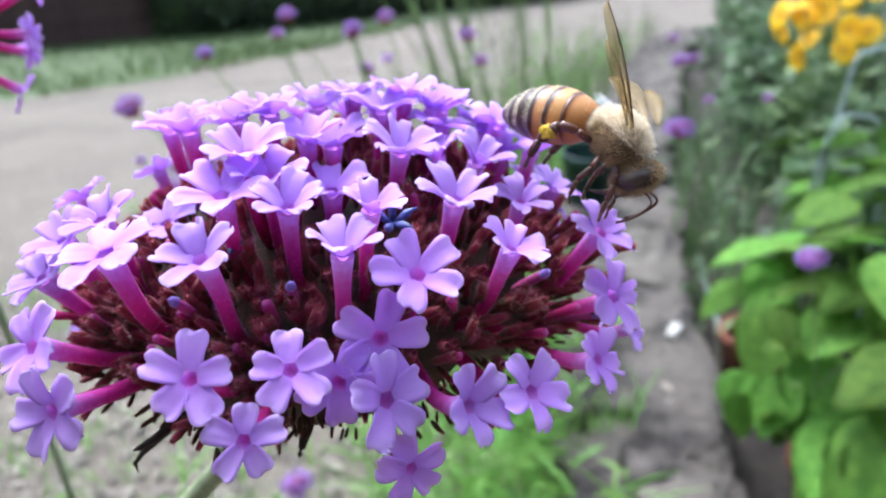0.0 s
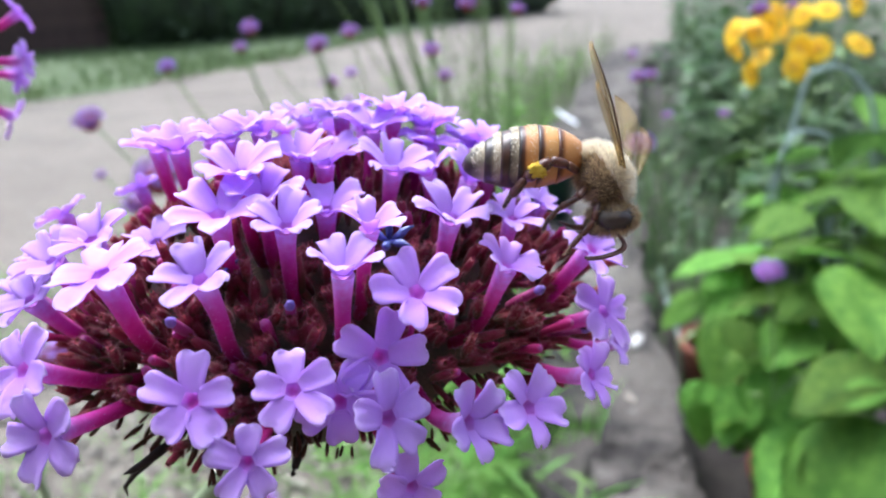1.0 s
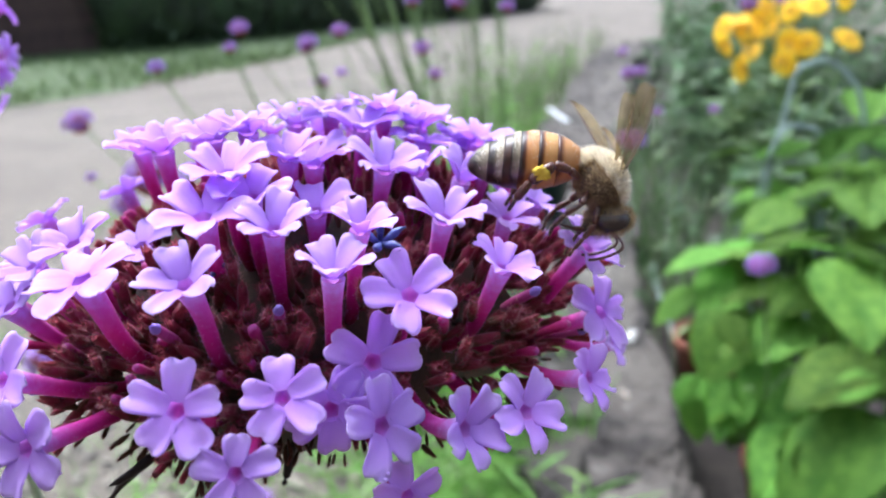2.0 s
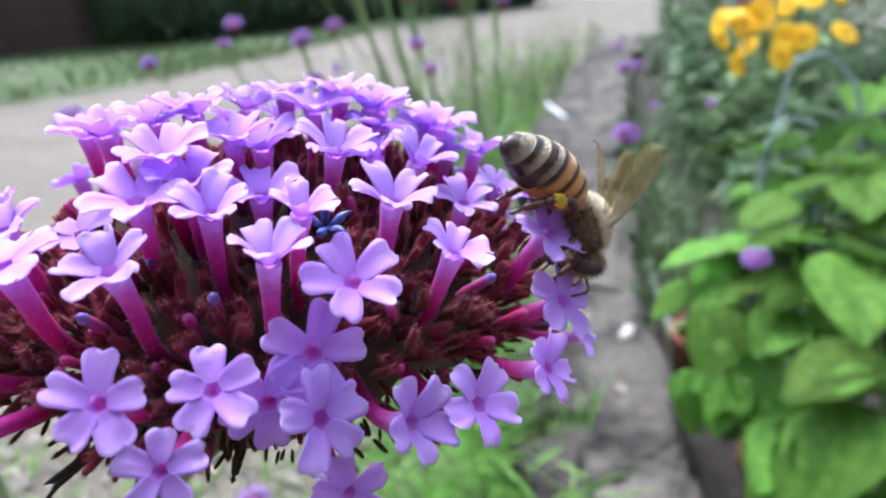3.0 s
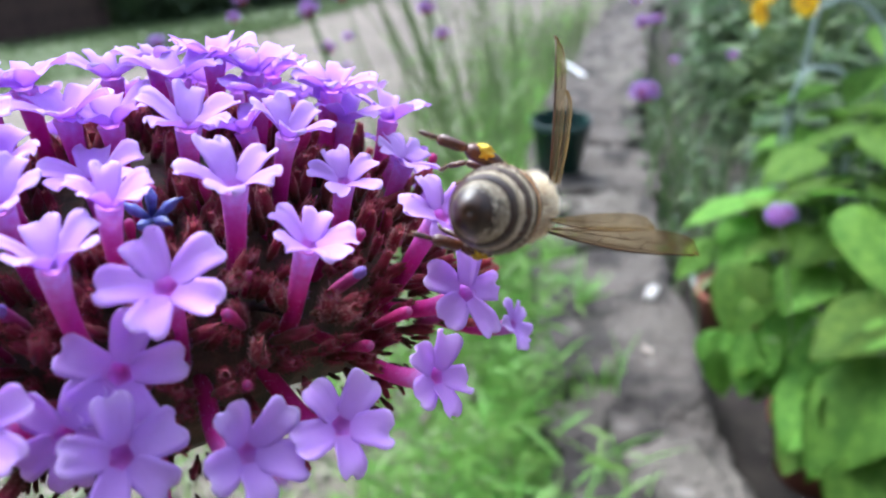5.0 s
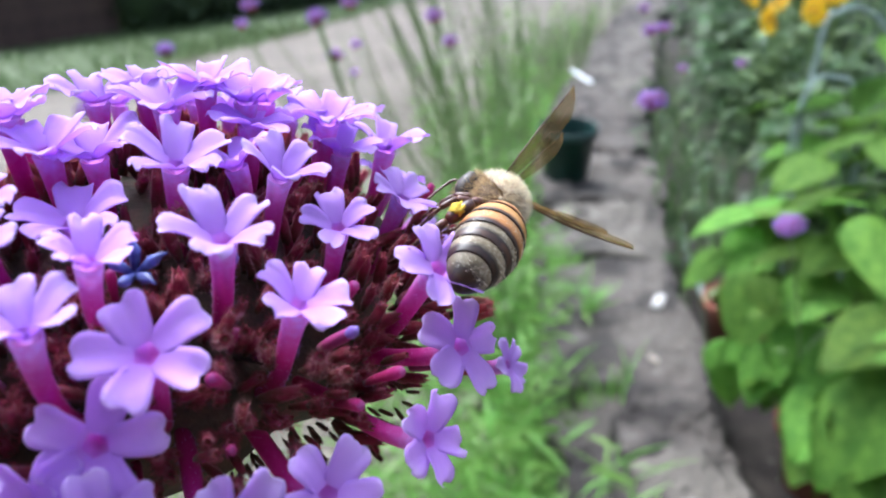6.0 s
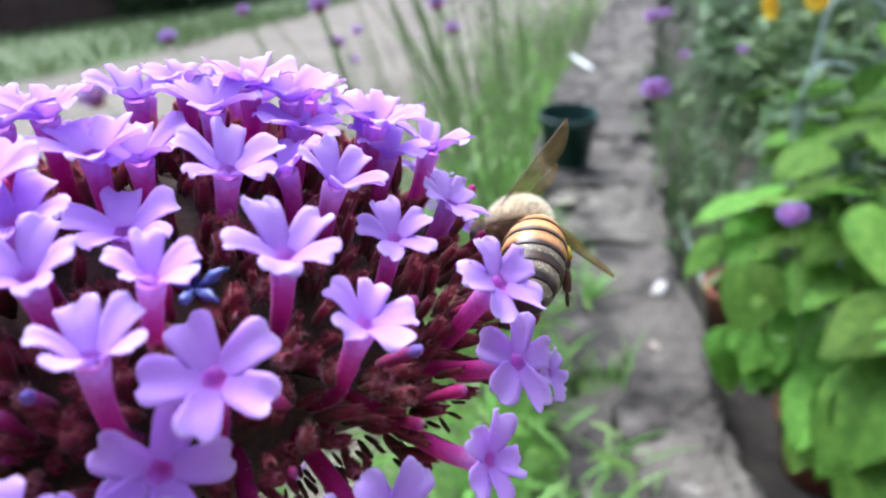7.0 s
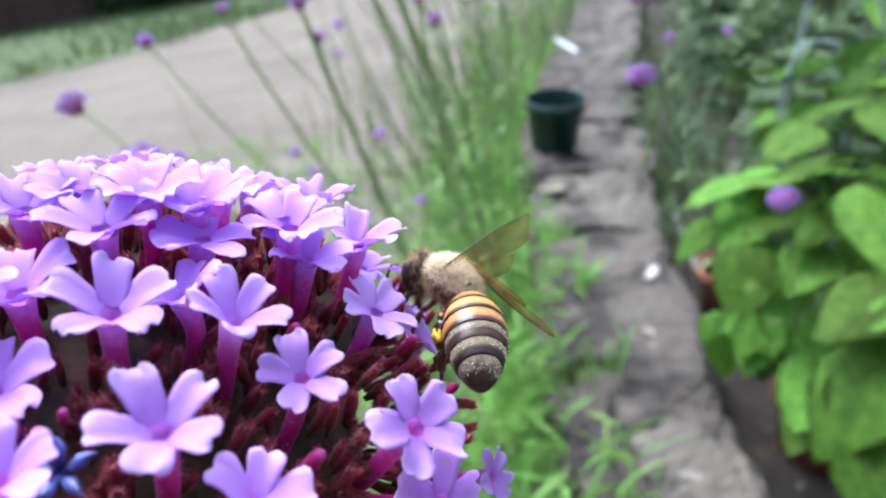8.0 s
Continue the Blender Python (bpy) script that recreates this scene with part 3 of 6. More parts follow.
def dry_bract(parent, a, b_, c, d, w):
    b = Build()
    pts = curve_points(a, b_, c, d, 7)
    b.tube(pts, [w * 0.5, w, w * 0.9, w, w * 0.8, w * 0.6, w * 0.15], 6, 0)
    child("dry_bract", b.make("bract", [DRY]), parent, label="dark dried bract hanging down")


dry_bract(head, on_head(-112, -22, 0.62, HEAD_SIZE), on_head(-114, -28, 0.8, HEAD_SIZE), on_head(-119, -24, 0.95, HEAD_SIZE), on_head(-120, -34, 0.98, HEAD_SIZE), 0.0003)
dry_bract(head, on_head(-110, -20, 0.62, HEAD_SIZE), on_head(-112, -22, 0.8, HEAD_SIZE), on_head(-113, -20, 0.9, HEAD_SIZE), on_head(-116, -22, 0.92, HEAD_SIZE), 0.0004)
dry_bract(head, on_head(-84, -30, 0.6, HEAD_SIZE), on_head(-85, -36, 0.75, HEAD_SIZE), on_head(-87, -40, 0.82, HEAD_SIZE), on_head(-88, -44, 0.84, HEAD_SIZE), 0.0004)
dry_bract(head, on_head(-50, 12, 0.6, HEAD_SIZE), on_head(-47, 22, 0.7, HEAD_SIZE), on_head(-42, 14, 0.78, HEAD_SIZE), on_head(-40, 6, 0.72, HEAD_SIZE), 0.0004)

# a neighbouring head close to the camera
SECOND_SIZE = Vector((0.021, 0.021, 0.017))
side = []
for i in range(30):
    el, az = 80 - 122 * ((i + 0.5) / 30), i * 137.5
    side.append((on_head(az, el, rng.uniform(0.92, 1.08), SECOND_SIZE), outward(az, el, SECOND_SIZE, 0.3), rng.uniform(0, 72), 0.35, rng.uniform(0.8, 0.93)))
second, second_head, second_stem = verbena_plant((-0.03, 0.09, 0), (-0.0800, 0.106, 0.9425), SECOND_SIZE * 0.55, side, 40, 8, (0.028, -0.006, -0.10), "neighbouring verbena with a pale lilac flower head", 0.6)


# ================= the honey bee =================
FUZZ = material("bee_fuzz", (0.60, 0.46, 0.27), (0.36, 0.25, 0.13), 0.8, 900, 4000, 0.0, 0.0001, through_light=0.5, per_island=0.3)
PALE_FUZZ = material("bee_pale_fuzz", (0.96, 0.91, 0.76), (0.86, 0.78, 0.60), 0.8, 900, 4000, 0.0, 0.0001, through_light=0.55, per_island=0.2)
THORAX = material("bee_thorax", (0.20, 0.145, 0.085), (0.09, 0.065, 0.037), 0.6, 900, 5000, 0.3, 0.0001)
FACE = material("bee_face", (0.075, 0.055, 0.035), (0.02, 0.014, 0.009), 0.5, 900, 5000, 0.3, 0.0001)
EYE_BLACK = material("bee_eye", (0.04, 0.025, 0.018), (0.02, 0.013, 0.01), 0.42, 2000, 30000, 0.15, 0.00002, spec=0.5)
LEG = material("bee_leg", (0.11, 0.032, 0.014), (0.022, 0.009, 0.006), 0.35, 900, 6000, 0.2, 0.00005, spec=0.6)
POLLEN = material("pollen", (0.75, 0.55, 0.06), (0.6, 0.4, 0.03), 0.9, 1500, 7000, 0.8, 0.0002)
VEIN = material("wing_vein", (0.085, 0.04, 0.014), (0.05, 0.024, 0.009), 0.4, 900, 5000, 0.1, 0.000028)
BANDS = blended("bee_bands", [(0.0, (0.68, 0.36, 0.12)), (0.25, (0.52, 0.23, 0.06)), (0.42, (0.13, 0.045, 0.015)), (0.58, (0.022, 0.013, 0.009)), (0.78, (0.34, 0.28, 0.18)), (1.0, (0.52, 0.45, 0.32))], 0.34, 1600, 0.3, 0.00008, 0.12, strength=0.09, spec=0.5)


def wing_membrane():
    """Clear brownish membrane: mostly see-through, with a thin gloss."""
    m = bpy.data.materials.new("wing_membrane")
    m.use_nodes = True
    nodes, links = m.node_tree.nodes, m.node_tree.links
    b = nodes["Principled BSDF"]
    b.inputs["Base Color"].default_value = (0.42, 0.31, 0.14, 1)
    b.inputs["Roughness"].default_value = 0.25
    co = nodes.new("ShaderNodeTexCoord")
    nz = nodes.new("ShaderNodeTexNoise")
    nz.inputs["Scale"].default_value = 900
    links.new(co.outputs["Object"], nz.inputs["Vector"])
    bp = nodes.new("ShaderNodeBump")
    bp.inputs["Strength"].default_value, bp.inputs["Distance"].default_value = 0.5, 0.0001
    links.new(nz.outputs["Fac"], bp.inputs["Height"])
    links.new(bp.outputs["Normal"], b.inputs["Normal"])
    tr = nodes.new("ShaderNodeBsdfTransparent")
    tr.inputs["Color"].default_value = (0.94, 0.89, 0.76, 1)
    mix = nodes.new("ShaderNodeMixShader")
    mix.inputs["Fac"].default_value = 0.22
    links.new(tr.outputs[0], mix.inputs[1])
    links.new(b.outputs[0], mix.inputs[2])
    links.new(mix.outputs[0], nodes["Material Output"].inputs["Surface"])
    return m


MEMBRANE = wing_membrane()
# the bee: seconds, place of its thorax, Euler turn in degrees
BEE_ROWS = [
    (0, 0.01487, 0.05285, 0.93572, -39.9, -10.0, -115.1),
    (0.5, 0.01459, 0.05134, 0.93211, -49.9, -9.3, -114.7),
    (1, 0.01108, 0.04932, 0.93712, -55.6, -18.3, -98.3),
    (2.5, 0.01461, 0.05380, 0.93160, -62.1, -6.9, -86.9),
    (3, 0.01669, 0.05483, 0.92897, -75.1, -1.4, -80.2),
    (3.5, 0.01787, 0.05567, 0.92812, -88.8, -8.4, -84.3),
    (4, 0.02133, 0.05245, 0.92827, -104.3, 4.3, -68.6),
    (4.5, 0.02039, 0.04627, 0.93094, -103.1, 60.0, -99.0),
    (5, 0.01753, 0.05062, 0.93249, -102.2, 70.9, -120.2),
    (6.5, 0.01422, 0.06398, 0.93172, -3.0, 31.0, 41.7),
    (7, 0.01116, 0.06224, 0.93292, -19.0, 12.7, 46.7),
    (7.5, 0.01131, 0.06701, 0.93322, -17.7, 14.9, 24.4),
    (8, 0.00978, 0.07309, 0.93483, 21.4, 13.5, 50.3),
]
# parts in the bee's space
ABDOMEN_ROWS = [
    (0, 0.00000, -0.00190, -0.00030, 31.2, 12.1, -8.8),
    (0.5, 0.00000, -0.00190, -0.00030, 34.5, 17.2, 3.7),
    (1, 0.00000, -0.00190, -0.00030, 55.5, 7.9, 23.1),
    (2.5, 0.00000, -0.00190, -0.00030, 44.2, 2.1, -6.7),
    (3, 0.00000, -0.00190, -0.00030, 26.3, -8.5, 5.2),
    (3.5, 0.00000, -0.00190, -0.00030, 42.4, -3.8, -12.3),
    (4, 0.00000, -0.00190, -0.00030, 69.5, -1.2, -17.6),
    (4.5, 0.00000, -0.00190, -0.00030, 11.3, -0.4, 12.5),
    (5, 0.00000, -0.00190, -0.00030, -5.9, -0.0, 0.5),
    (6.5, 0.00000, -0.00190, -0.00030, 48.6, 7.4, -34.7),
    (7, 0.00000, -0.00190, -0.00030, 34.2, -1.3, -68.9),
    (7.5, 0.00000, -0.00190, -0.00030, 32.3, -7.1, -19.0),
    (8, 0.00000, -0.00190, -0.00030, 3.0, -5.0, -41.6),
]
RIGHT_WING_ROWS = [
    (0, 0.00130, 0.00030, 0.00140, 3.1, -33.4, -87.7),
    (0.5, 0.00130, 0.00030, 0.00140, 4.5, -38.9, -94.9),
    (1, 0.00130, 0.00030, 0.00140, -13.0, -17.0, -83.3),
    (2.5, 0.00130, 0.00030, 0.00140, 12.8, -59.1, -179.0),
    (3, 0.00130, 0.00030, 0.00140, -38.3, -56.8, -142.8),
    (3.5, 0.00130, 0.00030, 0.00140, -17.2, -49.6, -150.6),
    (4, 0.00130, 0.00030, 0.00140, -97.6, -73.4, -83.5),
    (4.5, 0.00130, 0.00030, 0.00140, 179.7, -60.0, -26.4),
    (5, 0.00130, 0.00030, 0.00140, 91.2, -84.3, 57.8),
    (6.5, 0.00130, 0.00030, 0.00140, 180.8, 17.7, -38.9),
    (7, 0.00130, 0.00030, 0.00140, 163.8, 47.3, -70.5),
    (7.5, 0.00130, 0.00030, 0.00140, 164.7, 28.2, -51.6),
    (8, 0.00130, 0.00030, 0.00140, 143.6, 9.8, -81.1),
]
LEFT_WING_ROWS = [
    (0, -0.00130, 0.00030, 0.00140, -41.3, 1.0, -138.2),
    (0.5, -0.00130, 0.00030, 0.00140, -44.6, -0.6, -136.5),
    (1, -0.00130, 0.00030, 0.00140, -41.8, -23.7, -138.1),
    (2.5, -0.00130, 0.00030, 0.00140, -38.5, -3.9, -133.6),
    (3, -0.00130, 0.00030, 0.00140, -30.8, -24.1, -149.3),
    (3.5, -0.00130, 0.00030, 0.00140, -37.5, -16.2, -125.5),
    (4, -0.00130, 0.00030, 0.00140, -66.2, -25.5, -115.8),
    (4.5, -0.00130, 0.00030, 0.00140, -49.6, -28.2, -170.2),
    (5, -0.00130, 0.00030, 0.00140, -17.0, 4.5, 174.7),
    (6.5, -0.00130, 0.00030, 0.00140, 101.9, -57.4, -15.5),
    (7, -0.00130, 0.00030, 0.00140, 116.5, -41.3, -26.2),
    (7.5, -0.00130, 0.00030, 0.00140, 112.2, -58.2, -5.5),
    (8, -0.00130, 0.00030, 0.00140, 49.5, -26.8, -5.5),
]

MM = 0.001


def hairs(b, r, count, surface, length, slot, sweep=(0, -0.3, 0), width=0.000022):
    """Fine hairs standing off a surface: surface() gives a place and the way out."""
    for _ in range(count):
        p, n = surface(r)
        d = (n + Vector(sweep) + Vector((r.uniform(-0.5, 0.5), r.uniform(-0.5, 0.5), r.uniform(-0.5, 0.5)))).normalized()
        s = d.cross(Vector((r.uniform(-1, 1), r.uniform(-1, 1), r.uniform(-1, 1)))).normalized() * width
        l = length * r.uniform(0.5, 1.2)
        bend = Vector((0, 0, -0.15 * l))
        b.add([p - s, p + s, p + d * l * 0.6 + s * 0.7, p + d * l * 0.6 - s * 0.7, p + d * l + bend], [(0, 1, 2, 3), (3, 2, 4)], slot)


def ellipsoid(centre, radii, keep=lambda q: True):
    def pick(r):
        while True:
            q = Vector((r.gauss(0, 1), r.gauss(0, 1), r.gauss(0, 1))).normalized()
            if keep(q):
                break
        p = Vector((q.x * radii[0], q.y * radii[1], q.z * radii[2]))
        n = Vector((q.x / radii[0], q.y / radii[1], q.z / radii[2])).normalized()
        return Vector(centre) + p, n
    return pick


bee = empty("honey_bee", pose(*BEE_ROWS[0][1:]), "fuzzy tawny honey bee with orange and black banded abdomen on flower", "bee")


def bee_thorax():
    r = random.Random(31)
    b = Build()
    b.ball((0, 0, 0), (1.62 * MM, 2.12 * MM, 1.58 * MM), 16, 22, 0, rough=0.08)
    b.ball((0, -1.5 * MM, 0.7 * MM), (1.0 * MM, 0.7 * MM, 0.7 * MM), 8, 12, 0)
    hairs(b, r, 5200, ellipsoid((0, 0, 0), (1.62 * MM, 2.12 * MM, 1.58 * MM)), 0.6 * MM, 1, (0, -0.5, 0.1), 0.000017)
    hairs(b, r, 7500, ellipsoid((0, 0, 0), (1.62 * MM, 2.12 * MM, 1.58 * MM), lambda q: q.z > 0.22 or q.y < -0.75), 0.8 * MM, 2, (0, -0.5, 0.1), 0.000017)
    child("thorax", b.make("bee_thorax", [THORAX, FUZZ, PALE_FUZZ]), bee, label="tawny fuzzy thorax")


bee_thorax()


def bee_head():
    r = random.Random(33)
    b = Build()
    b.ball((0, 0, 0), (1.75 * MM, 1.0 * MM, 1.65 * MM), 14, 20, 0)
    b.ball((0, 0.35 * MM, -1.25 * MM), (0.75 * MM, 0.75 * MM, 0.75 * MM), 8, 12, 0)
    hairs(b, r, 2300, ellipsoid((0, 0, 0), (1.7 * MM, 1.0 * MM, 1.65 * MM), lambda q: abs(q.x) < 0.72 or q.y < -0.4), 0.55 * MM, 1, (0, 0.2, -0.2), 0.000016)
    hd = child("head", b.make("bee_head", [FACE, FUZZ]), bee, pose(0, 2.75 * MM, -1.0 * MM, -28, 0, 0))
    for s in (-1, 1):
        e = Build()
        e.ball((s * 1.27 * MM, 0.10 * MM, 0.1 * MM), (0.46 * MM, 0.62 * MM, 1.1 * MM), 14, 18)
        child("eye", e.make("bee_eye", [EYE_BLACK]), hd, label="glossy black compound eye")
        a = Build()
        pts = curve_points((s * 0.35 * MM, 0.9 * MM, 0.1 * MM), (s * 0.7 * MM, 1.5 * MM, 0.7 * MM), (s * 0.9 * MM, 1.9 * MM, 0.8 * MM), (s * 1.0 * MM, 2.1 * MM, 0.6 * MM), 5)
        pts += curve_points((s * 1.02 * MM, 2.25 * MM, 0.4 * MM), (s * 1.1 * MM, 2.6 * MM, -0.4 * MM), (s * 1.2 * MM, 2.7 * MM, -1.2 * MM), (s * 1.3 * MM, 2.6 * MM, -2.0 * MM), 9)
        a.tube(pts, [0.00009] * 4 + [0.00011] * 10, 7)
        child("antenna", a.make("bee_antenna", [LEG]), hd, label="thin dark elbowed antenna")
    t = Build()
    t.tube(curve_points((0, 0.5 * MM, -1.7 * MM), (0, 0.5 * MM, -2.4 * MM), (0, 0.2 * MM, -3.0 * MM), (0, -0.1 * MM, -3.6 * MM), 7), [0.00028, 0.00026, 0.00022, 0.00018, 0.00014, 0.0001, 0.00006], 7)
    child("proboscis", t.make("bee_proboscis", [LEG]), hd, label="brown proboscis reaching into a floret")


bee_head()


def bee_abdomen():
    """Six overlapping rings with pale hair bands; the tip is black. It points along -y from the waist."""
    r = random.Random(35)
    waist = Build()
    waist.ball((0, 0, 0), (0.55 * MM, 0.8 * MM, 0.5 * MM), 8, 10)
    ab = child("abdomen", waist.make("bee_waist", [THORAX]), bee, pose(*ABDOMEN_ROWS[0][1:]), "orange and dark brown banded abdomen")

    def radius(s):
        # along the abdomen, 0 at the waist, 1 at the tip
        return 2.28 * MM * (math.sin(math.pi * min(1.0, 0.09 + 0.905 * s ** 0.95)) ** 0.58) * (1 - 0.05 * s)

    length = 8.1 * MM
    edges = [0.0, 0.19, 0.36, 0.52, 0.665, 0.80, 1.0]
    # from front to back of each ring: shade values
    looks = [[0.3, 0.08, 0.1, 0.45], [0.14, 0.04, 0.16, 0.56], [0.12, 0.06, 0.3, 0.57], [0.8, 0.68, 0.48, 0.55], [0.86, 0.74, 0.56, 0.57], [0.76, 0.64, 0.57, 0.56]]
    sides = 28
    for i, (a, c) in enumerate(zip(edges, edges[1:])):
        b = Build()
        rows = 9
        verts, shade = [], []
        for k in range(rows):
            s = a + (c - a) * k / (rows - 1) * (1.10 if i < 5 else 1.0)
            s = min(s, 1.0)
            rad = radius(s) * (1.0 + 0.035 * k / (rows - 1)) if s < 0.995 else 0.00004
            drop = -0.9 * MM * s * s
            look_at = np.interp(k / (rows - 1), [0, 0.4, 0.68, 0.8], looks[i])
            for q in range(sides):
                w = 2 * math.pi * q / sides
                verts.append((rad * math.cos(w), -0.3 * MM - length * s, rad * 0.95 * math.sin(w) + drop))
                # the underside is plainer and warmer
                under = max(0.0, min(1.0, (-math.sin(w) - 0.35) * 2.5)) * (0.25 if i == 5 else 1.0)
                shade.append(look_at * (1 - under * 0.75) + (0.2 if i < 3 else 0.5) * under * 0.75)
        # turn the back edge in, so that each ring has a lip
        last = verts[-sides:]
        for x, y, z in last:
            verts.append((x * 0.93, y + 0.00012, z * 0.93 + (-0.9 * MM * c * c) * 0.07))
            shade.append(0.5)
        faces = [(k * sides + (q + 1) % sides, k * sides + q, (k + 1) * sides + q, (k + 1) * sides + (q + 1) % sides) for k in range(rows) for q in range(sides)]
        b.add(verts, faces, 0, shade)

        def on_ring(rr, a=a, c=c, i=i):
            s = a + (c - a) * rr.uniform(0.02, 0.9 if i < 2 else 0.5 if i < 5 else 0.62)
            w = rr.gauss(math.pi / 2, 0.75)
            n = Vector((math.cos(w), 0, math.sin(w)))
            return Vector((n.x * radius(s), -0.3 * MM - length * s, n.z * radius(s) * 0.95 - 0.9 * MM * s * s)), n
        hairs(b, r, (120, 90, 220, 420, 420, 260)[i], on_ring, 0.22 * MM, 1, (0, -1.3, 0), 0.000016)
        child("segment", b.make("bee_segment", [BANDS, PALE_FUZZ]), ab)
    return ab


abdomen = bee_abdomen()


def wing_outline(length, chord, sweep):
    """Half-width profile of a wing, root to tip: leading and trailing edge."""
    rows = []
    n = 16
    for i in range(n + 1):
        s = i / n
        w = chord * (0.16 + 0.84 * math.sin(math.pi * (0.05 + 0.66 * s)) ** 1.1) * (math.sqrt(max(0.0, 1 - max(0, (s - 0.80) / 0.20) ** 2)))
        lead = 0.16 * chord * math.sin(math.pi * s)
        rows.append((length * s + sweep * s * s, lead, lead - w))
    return rows


def wing_mesh(name, length, chord, sweep, side, veins):
    b = Build()
    rows = wing_outline(length, chord, sweep)
    cols = 7
    verts = []
    for layer in (0, 1):
        for j, (x, lead, trail) in enumerate(rows):
            for c in range(cols):
                u = c / (cols - 1)
                y = lead + (trail - lead) * u
                z = 0.12 * MM * math.sin(u * 9 + j * 0.15) * (0.3 + u) + 0.25 * MM * math.sin(math.pi * j / 16) * (1 - u) - layer * 0.000012
                verts.append((x, y * side, z))
    one = len(rows) * cols
    faces = []
    for j in range(len(rows) - 1):
        for c in range(cols - 1):
            q = (j * cols + c, j * cols + c + 1, (j + 1) * cols + c + 1, (j + 1) * cols + c)
            faces += [q, tuple(one + k for k in reversed(q))]
    b.add(verts, faces, 0)

    def at(s, u):
        j = min(15.999, s * 16)
        k = int(j)
        p, q = rows[k], rows[k + 1]
        f = j - k
        x, lead, trail = (p[i] + (q[i] - p[i]) * f for i in range(3))
        z = 0.12 * MM * math.sin(u * 9 + j * 0.15) * (0.3 + u) + 0.25 * MM * math.sin(math.pi * j / 16) * (1 - u)
        return Vector((x, (lead + (trail - lead) * u) * side, z))
    for (s0, u0), (s1, u1), thick in veins:
        pts = [at(s0 + (s1 - s0) * k / 8, u0 + (u1 - u0) * k / 8) for k in range(9)]
        b.tube(pts, [thick * (1.2 - 0.06 * k) for k in range(9)], 5, 1)
    return b.make(name, [MEMBRANE, VEIN])


FORE_VEINS = [((0, 0.02), (0.97, 0.02), 0.00006), ((0, 0.25), (0.62, 0.16), 0.000028), ((0.05, 0.6), (0.55, 0.55), 0.000028), ((0.05, 0.85), (0.45, 0.93), 0.000024), ((0.35, 0.2), (0.4, 0.56), 0.000024), ((0.4, 0.56), (0.62, 0.4), 0.000024),
              ((0.62, 0.17), (0.86, 0.03), 0.000024), ((0.55, 0.55), (0.62, 0.78), 0.000024), ((0.62, 0.17), (0.66, 0.55), 0.00002), ((0.66, 0.55), (0.84, 0.5), 0.00002), ((0.45, 0.93), (0.55, 0.56), 0.00002)]
HIND_VEINS = [((0, 0.03), (0.9, 0.03), 0.000028), ((0, 0.4), (0.6, 0.5), 0.00002), ((0.3, 0.05), (0.5, 0.45), 0.000018)]


def bee_wing(side, rows):
    w = child("wing", wing_mesh("forewing", 8.9 * MM, 2.25 * MM, -0.3 * MM, side, FORE_VEINS), bee, pose(*rows[0][1:]), "translucent brownish veined wing")
    child("hindwing", wing_mesh("hindwing", 6.0 * MM, 1.4 * MM, -0.3 * MM, side, HIND_VEINS), w, pose(0.3 * MM, -1.1 * MM * side, -0.12 * MM, 0, 0, -10 * side))
    return w


right_wing = bee_wing(-1, RIGHT_WING_ROWS)
left_wing = bee_wing(1, LEFT_WING_ROWS)


def bee_leg(side, points, widths, pollen=False):
    """A jointed leg from hip to claw; points in millimetres from the hip."""
    r = random.Random(int(points[1][1] * 10) + side)
    hip = Vector((side * points[0][0], points[0][1], points[0][2])) * MM
    pts = [Vector((side * p[0], p[1], p[2])) * MM - hip for p in points]
    b = Build()
    for p, q, w in zip(pts, pts[1:], widths):
        mid = p.lerp(q, 0.5)
        b.tube([p, p.lerp(q, 0.15), mid, p.lerp(q, 0.85), q], [w * 0.6 * MM, w * 0.9 * MM, w * MM, w * 1.0 * MM, w * 0.6 * MM], 8, 0)

        def along(rr, p=p, q=q, w=w):
            s = rr.random()
            n = Vector((rr.gauss(0, 1), rr.gauss(0, 1), rr.gauss(0, 1))).normalized()
            return p.lerp(q, s) + n * w * 0.8 * MM, n
        hairs(b, r, 60, along, 0.22 * MM, 1, (0, -0.2, -0.5), 0.000012)
    leg = child("leg", b.make("bee_leg", [LEG, FUZZ]), bee, Matrix.Translation(hip), "dark brown jointed leg")
    if pollen:
        c = Build()
        mid = pts[2].lerp(pts[3], 0.55)
        c.ball(mid + Vector((side * 0.25 * MM, 0, 0.05 * MM)), (0.36 * MM, 0.62 * MM, 0.5 * MM), 14, 18, rough=0.6)
        child("pollen_basket", c.make("pollen", [POLLEN]), leg, label="bright yellow pollen load")
    return leg


for side in (1, -1):
    bee_leg(side, [(0.9, 1.3, -1.2), (1.3, 2.2, -2.2), (1.2, 2.6, -3.4), (1.0, 2.9, -4.4), (0.8, 3.2, -5.0)], (0.26, 0.22, 0.16, 0.11))
    bee_leg(side, [(1.1, 0.0, -1.4), (2.0, 0.3, -2.3), (2.2, 0.2, -3.6), (1.9, 0.5, -4.8), (1.6, 0.9, -5.4)], (0.28, 0.24, 0.18, 0.12))
    hind = bee_leg(side, [(1.1, -1.2, -1.3), (1.8, -2.1, -0.8), (2.3, -3.3, -0.7), (2.2, -4.6, -2.3), (1.9, -5.2, -3.8), (1.7, -5.5, -4.8)], (0.3, 0.36, 0.46, 0.34, 0.15), True)
    if side == -1:
        left_hind_leg = hind
    else:
        right_hind_leg = hind


# ================= ground, lawn, fence, hedge =================
rng = random.Random(41)


